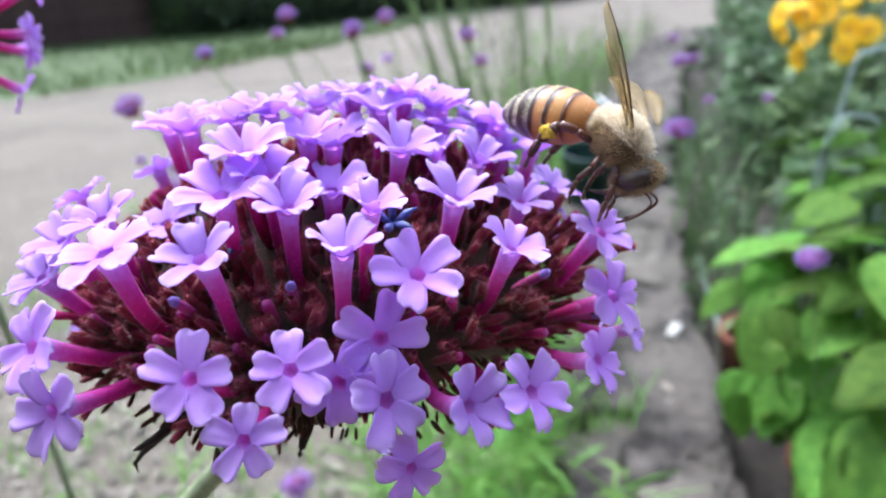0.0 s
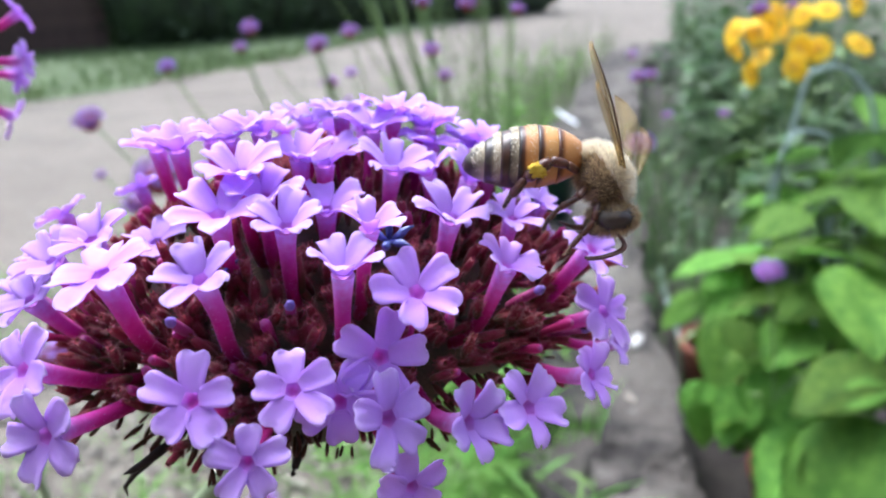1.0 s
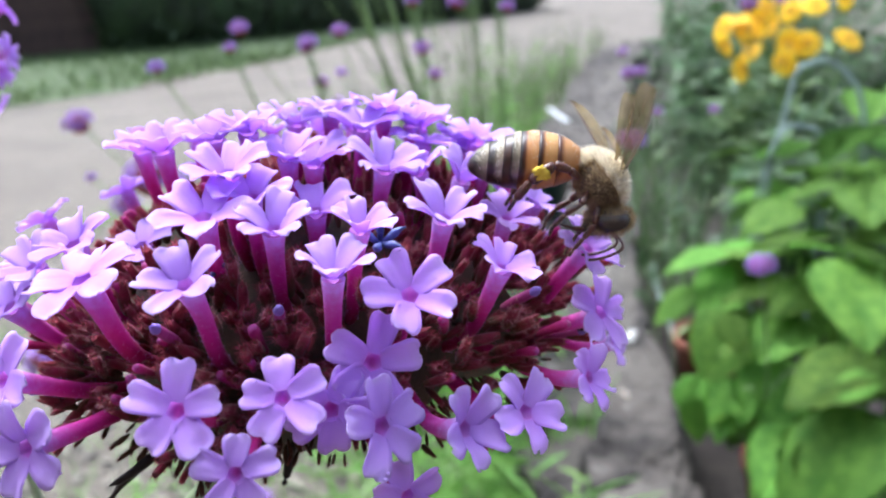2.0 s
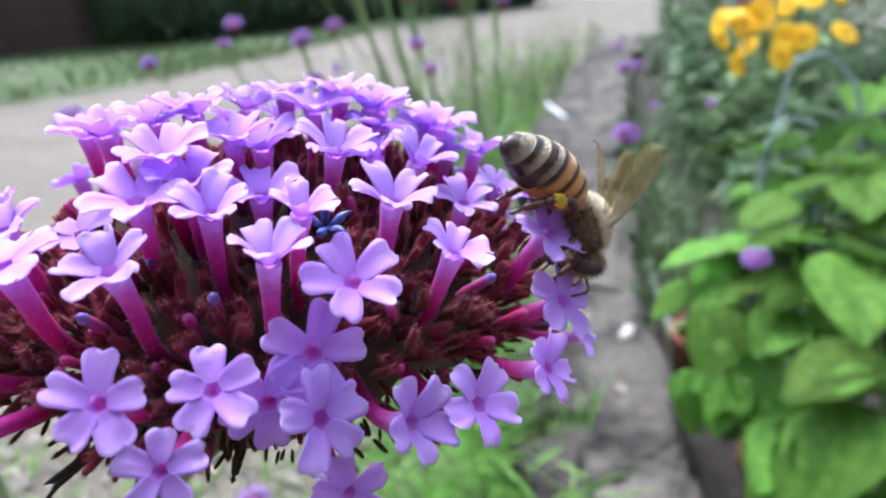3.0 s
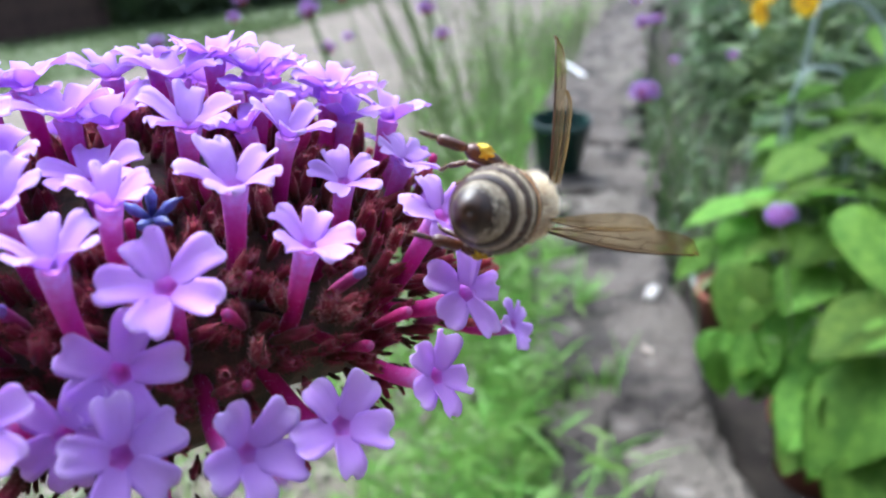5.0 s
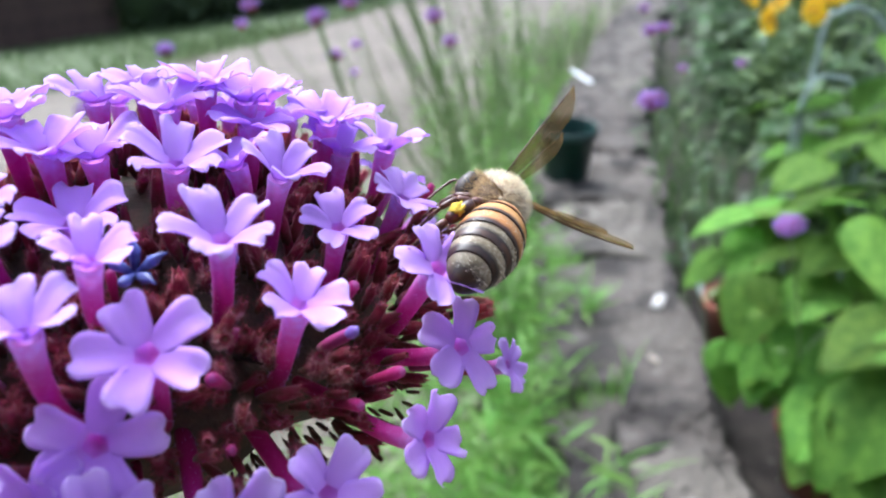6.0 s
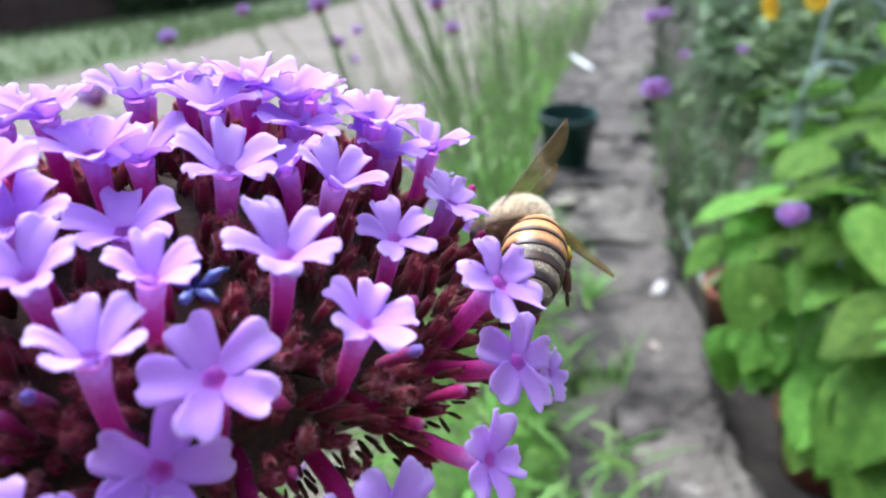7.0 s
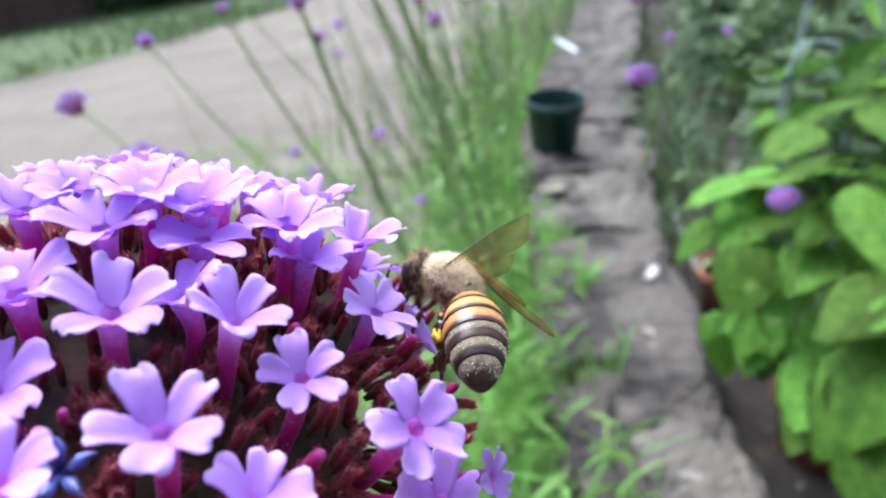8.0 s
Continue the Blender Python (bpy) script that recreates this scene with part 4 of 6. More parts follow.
def ground_sheet():
    xs = [-400, -120, -40, -15, -8] + [-5 + 0.25 * i for i in range(29)] + [4, 8, 15, 40, 120, 400]
    ys = [-400, -120, -40, -10, -4, -1.5] + [-0.5 + 0.25 * i for i in range(47)] + [13, 16, 25, 60, 150, 400]
    verts = [(x, y, 0.03 * noise.noise(Vector((x * 0.8, y * 0.8, 0))) if abs(x) < 6 and -1 < y < 12 else 0.0) for y in ys for x in xs]
    n = len(xs)
    faces = [(j * n + i, j * n + i + 1, (j + 1) * n + i + 1, (j + 1) * n + i) for j in range(len(ys) - 1) for i in range(n - 1)]
    return tagged(new("ground", mesh_of("ground", verts, faces, [GRAVEL])), "pale grey-beige gravel drive with sparse weeds", "gravel drive", kind="structure")


ground_sheet()

# the lawn strip runs along the drive, its edge going off to the right
LAWN_NEAR = [(-9.5, 2.0), (-4.0, 6.1), (-2.9, 7.8), (-2.0, 10.0), (-1.0, 14.0), (0.5, 18.0)]
LAWN_FAR = [(-13.2, 4.4), (-7.6, 9.0), (-6.0, 11.0), (-4.6, 13.0), (-2.4, 16.0), (-0.8, 20.0)]


def lawn_sheet():
    b = Build()
    rows = []
    for (ax, ay), (bx, by) in zip(LAWN_NEAR, LAWN_FAR):
        rows.append([(ax + (bx - ax) * s, ay + (by - ay) * s, -0.012 + 0.075 * min(1.0, 5 * s) + 0.015 * math.sin(9 * s + ax)) for s in [k / 8 for k in range(9)]])
    verts = [p for r in rows for p in r]
    faces = [(i * 9 + k, (i + 1) * 9 + k, (i + 1) * 9 + k + 1, i * 9 + k + 1) for i in range(len(rows) - 1) for k in range(8)]
    b.add(verts, faces)
    tagged(new("lawn", b.make("lawn", [LAWN])), "short green lawn strip beside the drive", "lawn", kind="structure")
    g = Build()
    r = random.Random(3)
    for _ in range(5000):
        i = r.choice((1, 2, 2, 3))
        u, s = r.random(), r.random() * 1.06 - 0.06
        a = [LAWN_NEAR[i][k] + (LAWN_NEAR[i + 1][k] - LAWN_NEAR[i][k]) * u for k in (0, 1)]
        c = [LAWN_FAR[i][k] + (LAWN_FAR[i + 1][k] - LAWN_FAR[i][k]) * u for k in (0, 1)]
        x, y = a[0] + (c[0] - a[0]) * s, a[1] + (c[1] - a[1]) * s
        w, h, d = r.uniform(0.01, 0.022), r.uniform(0.05, 0.14), r.uniform(0, 6.28)
        lx, ly = r.uniform(-0.05, 0.05), r.uniform(-0.05, 0.05)
        g.add([(x - w * math.cos(d), y - w * math.sin(d), 0.03), (x + w * math.cos(d), y + w * math.sin(d), 0.03), (x + lx, y + ly, 0.04 + h)], [(0, 1, 2)])
    tagged(new("lawn_grass", g.make("lawn_grass", [BLADE], False)), "short green grass blades of the lawn", "grass", kind="stuff")


lawn_sheet()


def board_mesh(w, h, t):
    bm = bmesh.new()
    bmesh.ops.create_cube(bm, size=1.0)
    bmesh.ops.scale(bm, vec=(w, t, h), verts=bm.verts)
    bmesh.ops.translate(bm, vec=(0, 0, h / 2), verts=bm.verts)
    bmesh.ops.bevel(bm, geom=bm.edges[:], offset=0.004, segments=1, affect='EDGES')
    me = bpy.data.meshes.new("board")
    bm.to_mesh(me)
    bm.free()
    me.materials.append(FENCE)
    return me


def fence():
    """A dark board fence behind the lawn."""
    start, end = Vector((-13.0, 3.0, 0)), Vector((-4.75, 11.4, 0))
    way = (end - start).normalized()
    turn = math.degrees(math.atan2(way.y, way.x))
    f = empty("fence", pose(start.x, start.y, 0, 0, 0, turn), "dark brown weathered wooden board fence behind the lawn", "fence")
    length, me = (end - start).length, board_mesh(0.204, 1.7, 0.022)
    for i in range(int(length / 0.2)):
        child("board", me, f, pose(0.2 * i + 0.1, rng.uniform(-0.004, 0.004), 0.05 + rng.uniform(-0.02, 0.02), 0, 0, rng.uniform(-0.8, 0.8)))
    post = board_mesh(0.1, 1.8, 0.1)
    for i in range(int(length / 2.4) + 1):
        child("post", post, f, pose(2.4 * i + 0.05, 0.07, 0))
    rail = board_mesh(length, 0.09, 0.04)
    for z in (0.35, 1.3):
        child("rail", rail, f, pose(length / 2, 0.035, z))


fence()


def rear_sky_blocker():
    """A plain boarded wall, added unseen behind the camera to block low sky light."""
    b = Build()
    for k in range(25):
        z, t = 0.18 * k, 0.012
        b.add([(x, y + (t if lip else 0.0), z + up) for x in (-3.5, 3.5) for y, lip, up in ((-2.6, 1, 0.0), (-2.6, 0, 0.18), (-2.75, 0, 0.18), (-2.75, 0, 0.0))],
              [(0, 1, 5, 4), (1, 2, 6, 5), (2, 3, 7, 6), (3, 0, 4, 7), (3, 2, 1, 0), (4, 5, 6, 7)])
    tagged(new("wall_house", b.make("wall_house", [FENCE], False)), "plain dark brown boarded wall, unseen, added to block sky light", "wall", kind="structure")


rear_sky_blocker()


def hedge():
    """A dark clipped hedge that carries on from the fence's end."""
    start, end = Vector((-4.6, 11.8)), Vector((3.0, 24.0))
    b = Build()
    r = random.Random(11)
    core = Build()
    steps = 30
    for i in range(steps):
        p = start.lerp(end, i / (steps - 1))
        core.ball((p.x, p.y, 1.0), (0.75, 0.75, 1.1), 6, 8, rough=0.3)
    for _ in range(9000):
        p = start.lerp(end, r.random() ** 1.4)
        w, z = r.uniform(0, 6.28), r.uniform(0.03, 2.1)
        rad = 0.85 * (1 - max(0, z - 1.4) * 0.6) + r.uniform(-0.15, 0.1)
        c = Vector((p.x + rad * math.cos(w), p.y + rad * math.sin(w), z))
        u = Vector((r.uniform(-1, 1), r.uniform(-1, 1), r.uniform(-1, 1))).normalized()
        v = u.cross(Vector((r.uniform(-1, 1), r.uniform(-1, 1), r.uniform(-1, 1)))).normalized()
        s = r.uniform(0.04, 0.08)
        b.add([c - u * s, c + v * s * 0.5, c + u * s, c - v * s * 0.5], [(0, 1, 2, 3)])
    h = empty("hedge", pose(0, 0, 0), "dark green shaded hedge beyond the lawn", "hedge")
    child("crown", b.make("hedge_crown", [HEDGE], False), h)
    child("trunk", core.make("hedge_trunk", [HEDGE]), h)


hedge()


# ================= garden wall and bed =================
def wall_middle(y):
    """Middle line and half width of the dry stone wall at y."""
    ys = [-0.6, 0.4, 0.8, 1.2, 1.7, 2.3, 3.5, 5.0, 9.0]
    mid = [0.18, 0.235, 0.26, 0.298, 0.337, 0.425, 0.70, 1.10, 2.3]
    half = [0.13, 0.13, 0.132, 0.138, 0.15, 0.19, 0.21, 0.22, 0.22]
    return float(np.interp(y, ys, mid)), float(np.interp(y, ys, half))


WALL_TOP = 0.22


def stone_block(size, seed, rough=0.12, cuts=5):
    """A quarried block with worn edges, centred on its middle."""
    bm = bmesh.new()
    bmesh.ops.create_cube(bm, size=1.0)
    bmesh.ops.subdivide_edges(bm, edges=bm.edges[:], cuts=cuts, use_grid_fill=True)
    for v in bm.verts:
        p = v.co.copy()
        # round the corners off
        q = Vector((p.x, p.y, p.z)) * 2
        f = (abs(q.x) ** 14 + abs(q.y) ** 14 + abs(q.z) ** 14) ** (1 / 14)
        q = q / max(f, 1e-6) * max(abs(q.x), abs(q.y), abs(q.z)) / 2
        w = Vector((q.x * size[0], q.y * size[1], q.z * size[2]))
        n1 = noise.noise_vector(w * 9 + Vector((seed * 3.1, seed, 0)))
        n2 = noise.noise_vector(w * 28 + Vector((seed, seed * 2.3, 5)))
        n3 = noise.noise_vector(w * 70 + Vector((2, seed * 1.3, seed)))
        d = n1 * rough * min(size) * 1.3 + n2 * rough * min(size) * 0.6 + n3 * rough * min(size) * 0.35
        v.co = w + d
    me = bpy.data.meshes.new("stone")
    bm.to_mesh(me)
    bm.free()
    me.materials.append(STONE)
    me.polygons.foreach_set("use_smooth", [True] * len(me.polygons))
    return me


def garden_wall():
    core = Build()
    ys = [-0.6 + 0.2 * i for i in range(48)]
    ring = []
    for y in ys:
        m, h = wall_middle(y)
        h -= 0.035
        ring += [(m - h, y, -0.05), (m - h, y, WALL_TOP - 0.03), (m + h, y, WALL_TOP - 0.03), (m + h, y, -0.05)]
    faces = [(4 * i + k, 4 * i + k + 1, 4 * i + k + 5, 4 * i + k + 4) for i in range(len(ys) - 1) for k in range(3)]
    core.add(ring, faces)
    w = new("wall_garden", core.make("wall_core", [RUBBLE], False))
    tagged(w, "low dry stone garden wall of grey flat stones", "stone wall", kind="structure")
    # cap stones, one after another
    joints = [-0.45, 0.02, 0.44, 0.80, 1.10, 1.655, 2.11, 2.60, 3.15, 3.75, 4.4, 5.0, 5.7, 6.4, 7.2, 8.0]
    for i, (a, b) in enumerate(zip(joints, joints[1:])):
        y = (a + b) / 2
        m, h = wall_middle(y)
        turn = math.degrees(math.atan2(wall_middle(b)[0] - wall_middle(a)[0], b - a))
        if b < 1.15:
            # two stones side by side, the inner one larger and higher
            for lo, hi, lift, slip in ((-1.0, -0.05, -0.014, -0.04), (-0.2, 1.0, 0.006, 0.09)):
                size = (h * (hi - lo), (b - a) * 1.02, 0.10)
                child("stone", stone_block(size, i * 2 + lo + 9, 0.22, 11), w, pose(m + h * (lo + hi) / 2, y + slip, WALL_TOP + lift - 0.05, rng.uniform(-3, 3), rng.uniform(-4, 4), -turn + rng.uniform(-16, 16)))
            continue
        size = (2 * h + rng.uniform(-0.02, 0.03), (b - a) + (-0.03 if 1.655 in (a, b) else 0.012), 0.10 + rng.uniform(-0.01, 0.02))
        top = WALL_TOP + rng.uniform(-0.009, 0.009)
        child("stone", stone_block(size, i + 1.0, 0.2, 13), w, pose(m + rng.uniform(-0.02, 0.02), y, top - size[2] / 2, rng.uniform(-2, 2), rng.uniform(-3, 3), -turn + rng.uniform(-6, 6)))
    # the face of the wall, two courses
    for course, z in enumerate((0.035, 0.115)):
        y = -0.5 + 0.1 * course
        while y < 6:
            s = rng.uniform(0.14, 0.3)
            for side in (-1, 1):
                m, h = wall_middle(y + s / 2)
                child("stone", stone_block((0.1, s - 0.012, 0.088), y * 3 + side + course, 0.16, 4), w, pose(m + side * (h - 0.05), y + s / 2, z, 0, rng.uniform(-3, 3), rng.uniform(-4, 4) - 8))
            y += s


garden_wall()


def bed():
    """Raised soil behind the wall."""
    ys = [-1 + 0.2 * i for i in range(56)]
    n = 16
    verts = []
    for y in ys:
        m, h = wall_middle(max(-0.6, min(y, 9)))
        for k in range(n):
            x = m + h - 0.03 + (k / (n - 1)) ** 1.5 * 3.0
            verts.append((x, y, -0.04 if k == n - 1 or y < -0.9 or y > 9.9 else 0.13 + 0.03 * noise.noise(Vector((x * 4, y * 4, 1)))))
    faces = [(j * n + i, j * n + i + 1, (j + 1) * n + i + 1, (j + 1) * n + i) for j in range(len(ys) - 1) for i in range(n - 1)]
    tagged(new("bed_ground", mesh_of("bed_ground", verts, faces, [SOIL])), "dark soil of the raised flower bed", "soil", kind="structure")


bed()


def pebbles():
    """Loose gravel where the drive lies nearest."""
    b = Build()
    r = random.Random(5)
    for _ in range(5200):
        x, y = r.uniform(-1.5, 0.12), 0.15 + 2.9 * r.random() ** 1.3
        if x > wall_middle(y)[0] - wall_middle(y)[1]:
            continue
        s = r.uniform(0.006, 0.019)
        z = 0.03 * noise.noise(Vector((x * 0.8, y * 0.8, 0)))
        turn = Euler((r.uniform(-0.6, 0.6), r.uniform(-0.6, 0.6), r.uniform(0, 6.3))).to_matrix()
        v = [Vector(p) for p in ((1, 0, 0), (0.3, 0.8, 0.1), (-0.8, 0.5, -0.1), (-0.7, -0.6, 0.1), (0.4, -0.8, 0), (0.1, 0, 0.7), (-0.1, 0.1, -0.6))]
        v = [Vector((x, y, z + s * 0.3)) + turn @ (p * s * r.uniform(0.8, 1.2)) for p in v]
        b.add(v, [(i, (i + 1) % 5, 5) for i in range(5)] + [((i + 1) % 5, i, 6) for i in range(5)])
    tagged(new("gravel_stones", b.make("gravel_stones", [PEBBLE], False)), "loose pale gravel stones", "gravel", kind="stuff")


pebbles()


def blade(b, r, root, height, lean, width, slot=0, curl=0.4):
    """One curved grass blade of four segments."""
    d = Vector((math.cos(lean[0]), math.sin(lean[0]), 0))
    side = Vector((-d.y, d.x, 0)).lerp(d, r.uniform(-0.5, 0.5)).normalized() * width
    pts = []
    n = 4
    for i in range(n + 1):
        s = i / n
        pts.append(Vector(root) + Vector((0, 0, height)) * (s - curl * 0.35 * s * s) + d * height * lean[1] * s * s)
    verts = []
    for i, p in enumerate(pts):
        w = (1 - (i / n) ** 2) * 0.9 + 0.1
        verts += [p - side * w, p + side * w]
    b.add(verts, [(2 * i, 2 * i + 1, 2 * i + 3, 2 * i + 2) for i in range(n)], slot)


def weeds():
    """Feathery bright green weeds and grass at the foot of the wall, and thinner ones in the gravel."""
    b = Build()
    r = random.Random(9)

    def feathery(x, y, h, slot=0):
        lean = r.uniform(0, 6.28)
        top = Vector((x + 0.25 * h * math.cos(lean), y + 0.25 * h * math.sin(lean), h))
        pts = curve_points((x, y, 0), (x, y, h * 0.4), top - Vector((0, 0, h * 0.3)), top, 7)
        b.tube(pts, [0.0022 - 0.0002 * i for i in range(7)], 4, slot)
        for k in range(int(9 + h * 30)):
            p = pts[1].lerp(pts[-1], r.random())
            a, l = r.uniform(0, 6.28), r.uniform(0.04, 0.1)
            d = Vector((math.cos(a), math.sin(a), r.uniform(0.2, 0.9)))
            s = d.cross(Vector((r.uniform(-1, 1), r.uniform(-1, 1), 0.3))).normalized() * r.uniform(0.002, 0.0045)
            b.add([p - s * 0.5, p + s * 0.5, p + d * l * 0.5 + s, p + d * l * 0.5 - s, p + d * l + Vector((0, 0, -0.01))], [(0, 1, 2, 3), (3, 2, 4)], slot)

    for _ in range(210):
        y = r.uniform(0.5, 2.7)
        m, h = wall_middle(y)
        x = m - h - 0.02 - abs(r.gauss(0, 0.15)) + 0.04
        feathery(x, y, r.uniform(0.12, 0.36) * (1.0 if y < 1.6 else 0.75))
    for _ in range(120):
        y = r.uniform(0.5, 4.2)
        m, h = wall_middle(y)
        feathery(m - h - 0.15 - abs(r.gauss(0, 0.3)), y, r.uniform(0.05, 0.22))
    for _ in range(45):
        y = r.uniform(2.6, 6.5)
        m, h = wall_middle(y)
        feathery(m - h - 0.05 - abs(r.gauss(0, 0.35)), y, r.uniform(0.2, 0.6))
    for _ in range(420):
        y = r.uniform(2.4, 7.0)
        m, h = wall_middle(y)
        blade(b, r, (m - h - 0.02 - abs(r.gauss(0, 0.4)), y, 0), r.uniform(0.2, 0.6), (r.uniform(0, 6.28), r.uniform(0.1, 0.5)), r.uniform(0.0025, 0.005), 1)
    for _ in range(130):
        y = r.uniform(3.4, 9.0)
        m, h = wall_middle(y)
        blade(b, r, (m - h + 0.05 - abs(r.gauss(0, 0.3)), y, 0), r.uniform(0.35, 0.8), (r.uniform(0, 6.28), r.uniform(0.05, 0.4)), r.uniform(0.003, 0.006), 1)
    for _ in range(900):
        y = r.uniform(0.5, 4.5)
        m, h = wall_middle(y)
        x = m - h - 0.01 - abs(r.gauss(0, 0.17))
        blade(b, r, (x, y, 0), r.uniform(0.1, 0.34), (r.uniform(0, 6.28), r.uniform(0.1, 0.6)), r.uniform(0.0015, 0.004))
    for _ in range(900):
        x, y = r.uniform(-1.6, 0.0), r.uniform(0.3, 3.6)
        if noise.noise(Vector((x * 2.2, y * 2.2, 4))) < 0.02:
            continue
        for _ in range(4):
            blade(b, r, (x + r.gauss(0, 0.02), y + r.gauss(0, 0.02), 0), r.uniform(0.03, 0.1), (r.uniform(0, 6.28), r.uniform(0.3, 0.9)), r.uniform(0.001, 0.003))
    # thin dry stalks standing in the border, beyond the pot
    for _ in range(230):
        y = r.uniform(1.9, 5.0)
        m, h = wall_middle(y)
        blade(b, r, (m - h - 0.05 - abs(r.gauss(0, 0.5)), y, 0), r.uniform(0.45, 0.95), (r.uniform(2.0, 4.2), r.uniform(0.05, 0.3)), r.uniform(0.0012, 0.0026), 1)
    # a few weeds rooted in the wall's joints
    for _ in range(14):
        y = r.choice((0.8, 1.1, 1.1, 1.4, 1.655)) + r.uniform(-0.03, 0.03)
        m, h = wall_middle(y)
        x = m - h + r.uniform(0.0, 0.12)
        for _ in range(5):
            blade(b, r, (x + r.gauss(0, 0.01), y + r.gauss(0, 0.01), WALL_TOP - 0.03), r.uniform(0.05, 0.13), (r.uniform(0, 6.28), r.uniform(0.3, 0.8)), r.uniform(0.002, 0.004))
    tagged(new("weeds", b.make("weeds", [WEED, BLADE], False)), "bright green feathery weeds and grass along the wall", "weeds", kind="stuff")


weeds()


# ================= verbena in the distance =================
rng = random.Random(43)


def far_cluster(r, radius, seed):
    """A dome of small purple florets over dark calyces."""
    b = Build()
    b.ball((0, 0, -radius * 0.25), (radius * 0.62, radius * 0.62, radius * 0.5), 6, 10, 1)
    q = random.Random(seed)
    n = 46 if radius > 0.012 else 26
    for i in range(n):
        z = 1 - 1.25 * (i + 0.5) / n
        a = i * 2.39996 + q.uniform(-0.3, 0.3)
        s = math.sqrt(max(0, 1 - z * z))
        d = Vector((s * math.cos(a), s * math.sin(a), z * 0.75))
        c = d * radius * q.uniform(0.85, 1.05)
        m = facing(d + Vector((0, 0, 0.35)), q.uniform(0, 72), Vector((0.1, 0.9, 0.2)))
        petals = 0.0036
        verts = [c]
        for k in range(10):
            w = 2 * math.pi * k / 10
            l = petals * (1.0 if k % 2 == 0 else 0.45) * q.uniform(0.85, 1.15)
            verts.append(c + m @ Vector((l * math.cos(w), l * math.sin(w), 0.0012 if k % 2 == 0 else 0.0)))
        b.add(verts, [(0, 1 + k, 1 + (k + 1) % 10) for k in range(10)], 0)
        b.tube([d * radius * 0.3, c], [0.0007, 0.0009], 4, 1, caps=False)
    return b.make("far_cluster", [FAR_PURPLE, FAR_CALYX], False)


def cluster_floret(seed):
    """One small five-lobed floret looking along +z."""
    q = random.Random(seed)
    b = Build()
    verts = [(0, 0, -0.0006)]
    for k in range(10):
        w = 2 * math.pi * k / 10
        l = 0.0037 * (1.0 if k % 2 == 0 else 0.45) * q.uniform(0.85, 1.15)
        verts.append((l * math.cos(w), l * math.sin(w), 0.0010 if k % 2 == 0 else 0.0))
    verts += [(x * 0.97, y * 0.97, z - 0.0003) for x, y, z in verts]
    faces = [(0, 1 + k, 1 + (k + 1) % 10) for k in range(10)] + [(11, 12 + (k + 1) % 10, 12 + k) for k in range(10)]
    faces += [(1 + k, 12 + k, 12 + (k + 1) % 10, 1 + (k + 1) % 10) for k in range(10)]
    b.add(verts, faces)
    b.tube([(0, 0, -0.007), (0, 0, -0.0006)], [0.0006, 0.0008], 5, 1, caps=False)
    return b.make("cluster_floret", [FAR_PURPLE, FAR_CALYX], False)


CLUSTER_FLORETS = [cluster_floret(i) for i in range(4)]


def loose_cluster(parent, m, radius, seed):
    """A nearer cluster, each floret of its own."""
    q = random.Random(seed)
    b = Build()
    b.ball((0, 0, -radius * 0.2), (radius * 0.66, radius * 0.66, radius * 0.55), 8, 12, 0, rough=0.4)
    bloom = child("bloom", b.make("cluster_middle", [FAR_CALYX]), parent, m)
    n = 40 if radius > 0.012 else 22
    for i in range(n):
        z = 1 - 1.25 * (i + 0.5) / n
        a = i * 2.39996 + q.uniform(-0.3, 0.3)
        s = math.sqrt(max(0, 1 - z * z))
        d = Vector((s * math.cos(a), s * math.sin(a), z * 0.75))
        at = facing(d + Vector((0, 0, 0.35)), q.uniform(0, 72), Vector((0.1, 0.9, 0.2))).to_4x4()
        at.translation = d * radius * q.uniform(0.85, 1.05)
        child("floret", q.choice(CLUSTER_FLORETS), bloom, at)


CLUSTERS = {s: [far_cluster(rng, s, i + int(s * 1e4)) for i in range(3)] for s in (0.008, 0.012, 0.016)}


def verbena_stalk(root, tip, size, bow=0.0, thick=0.0022, label="thin green verbena stalk with a small purple flower cluster"):
    root, tip = Vector(root), Vector(tip)
    v = empty("verbena_stalk", Matrix.Translation(root), label, "flower", "verbena stalks by the wall")
    way = tip - root
    side = Vector((-way.y, way.x, 0)).normalized() * bow
    pts = curve_points((0, 0, 0), Vector((0, 0, way.z * 0.35)) + way * 0.12 + side, way * 0.7 + side, way, 9)
    b = Build()
    b.tube(pts, [thick * (1 - 0.05 * i) for i in range(9)], 5)
    # leaf pairs
    for k in (2, 4):
        p = pts[k]
        for sgn in (-1, 1):
            d = Vector((sgn * rng.uniform(0.6, 1), rng.uniform(-0.6, 0.6), 0.7)).normalized()
            l = rng.uniform(0.05, 0.09)
            s = d.cross(Vector((0, 0, 1))).normalized() * 0.004
            b.add([p, p + d * l * 0.5 + s, p + d * l + Vector((0, 0, -0.01)), p + d * l * 0.5 - s], [(0, 1, 2, 3)])
    child("stem", b.make("stalk_stem", [STEM]), v)
    key = min(CLUSTERS, key=lambda s: abs(s - size))
    d = (pts[-1] - pts[-2]).normalized()
    m = (facing(d * 0.6 + Vector((0, 0, 0.7)), rng.uniform(0, 360), Vector((0.2, 0.9, 0.1))) * (size / key)).to_4x4()
    m.translation = pts[-1] + d * size * 0.3
    far = rng.choice(CLUSTERS[key])
    if tip.y < 1.1 and tip.z < 0.93:
        loose_cluster(v, m, key, int(tip.y * 1000))
    else:
        child("bloom", far, v, m)
    return v


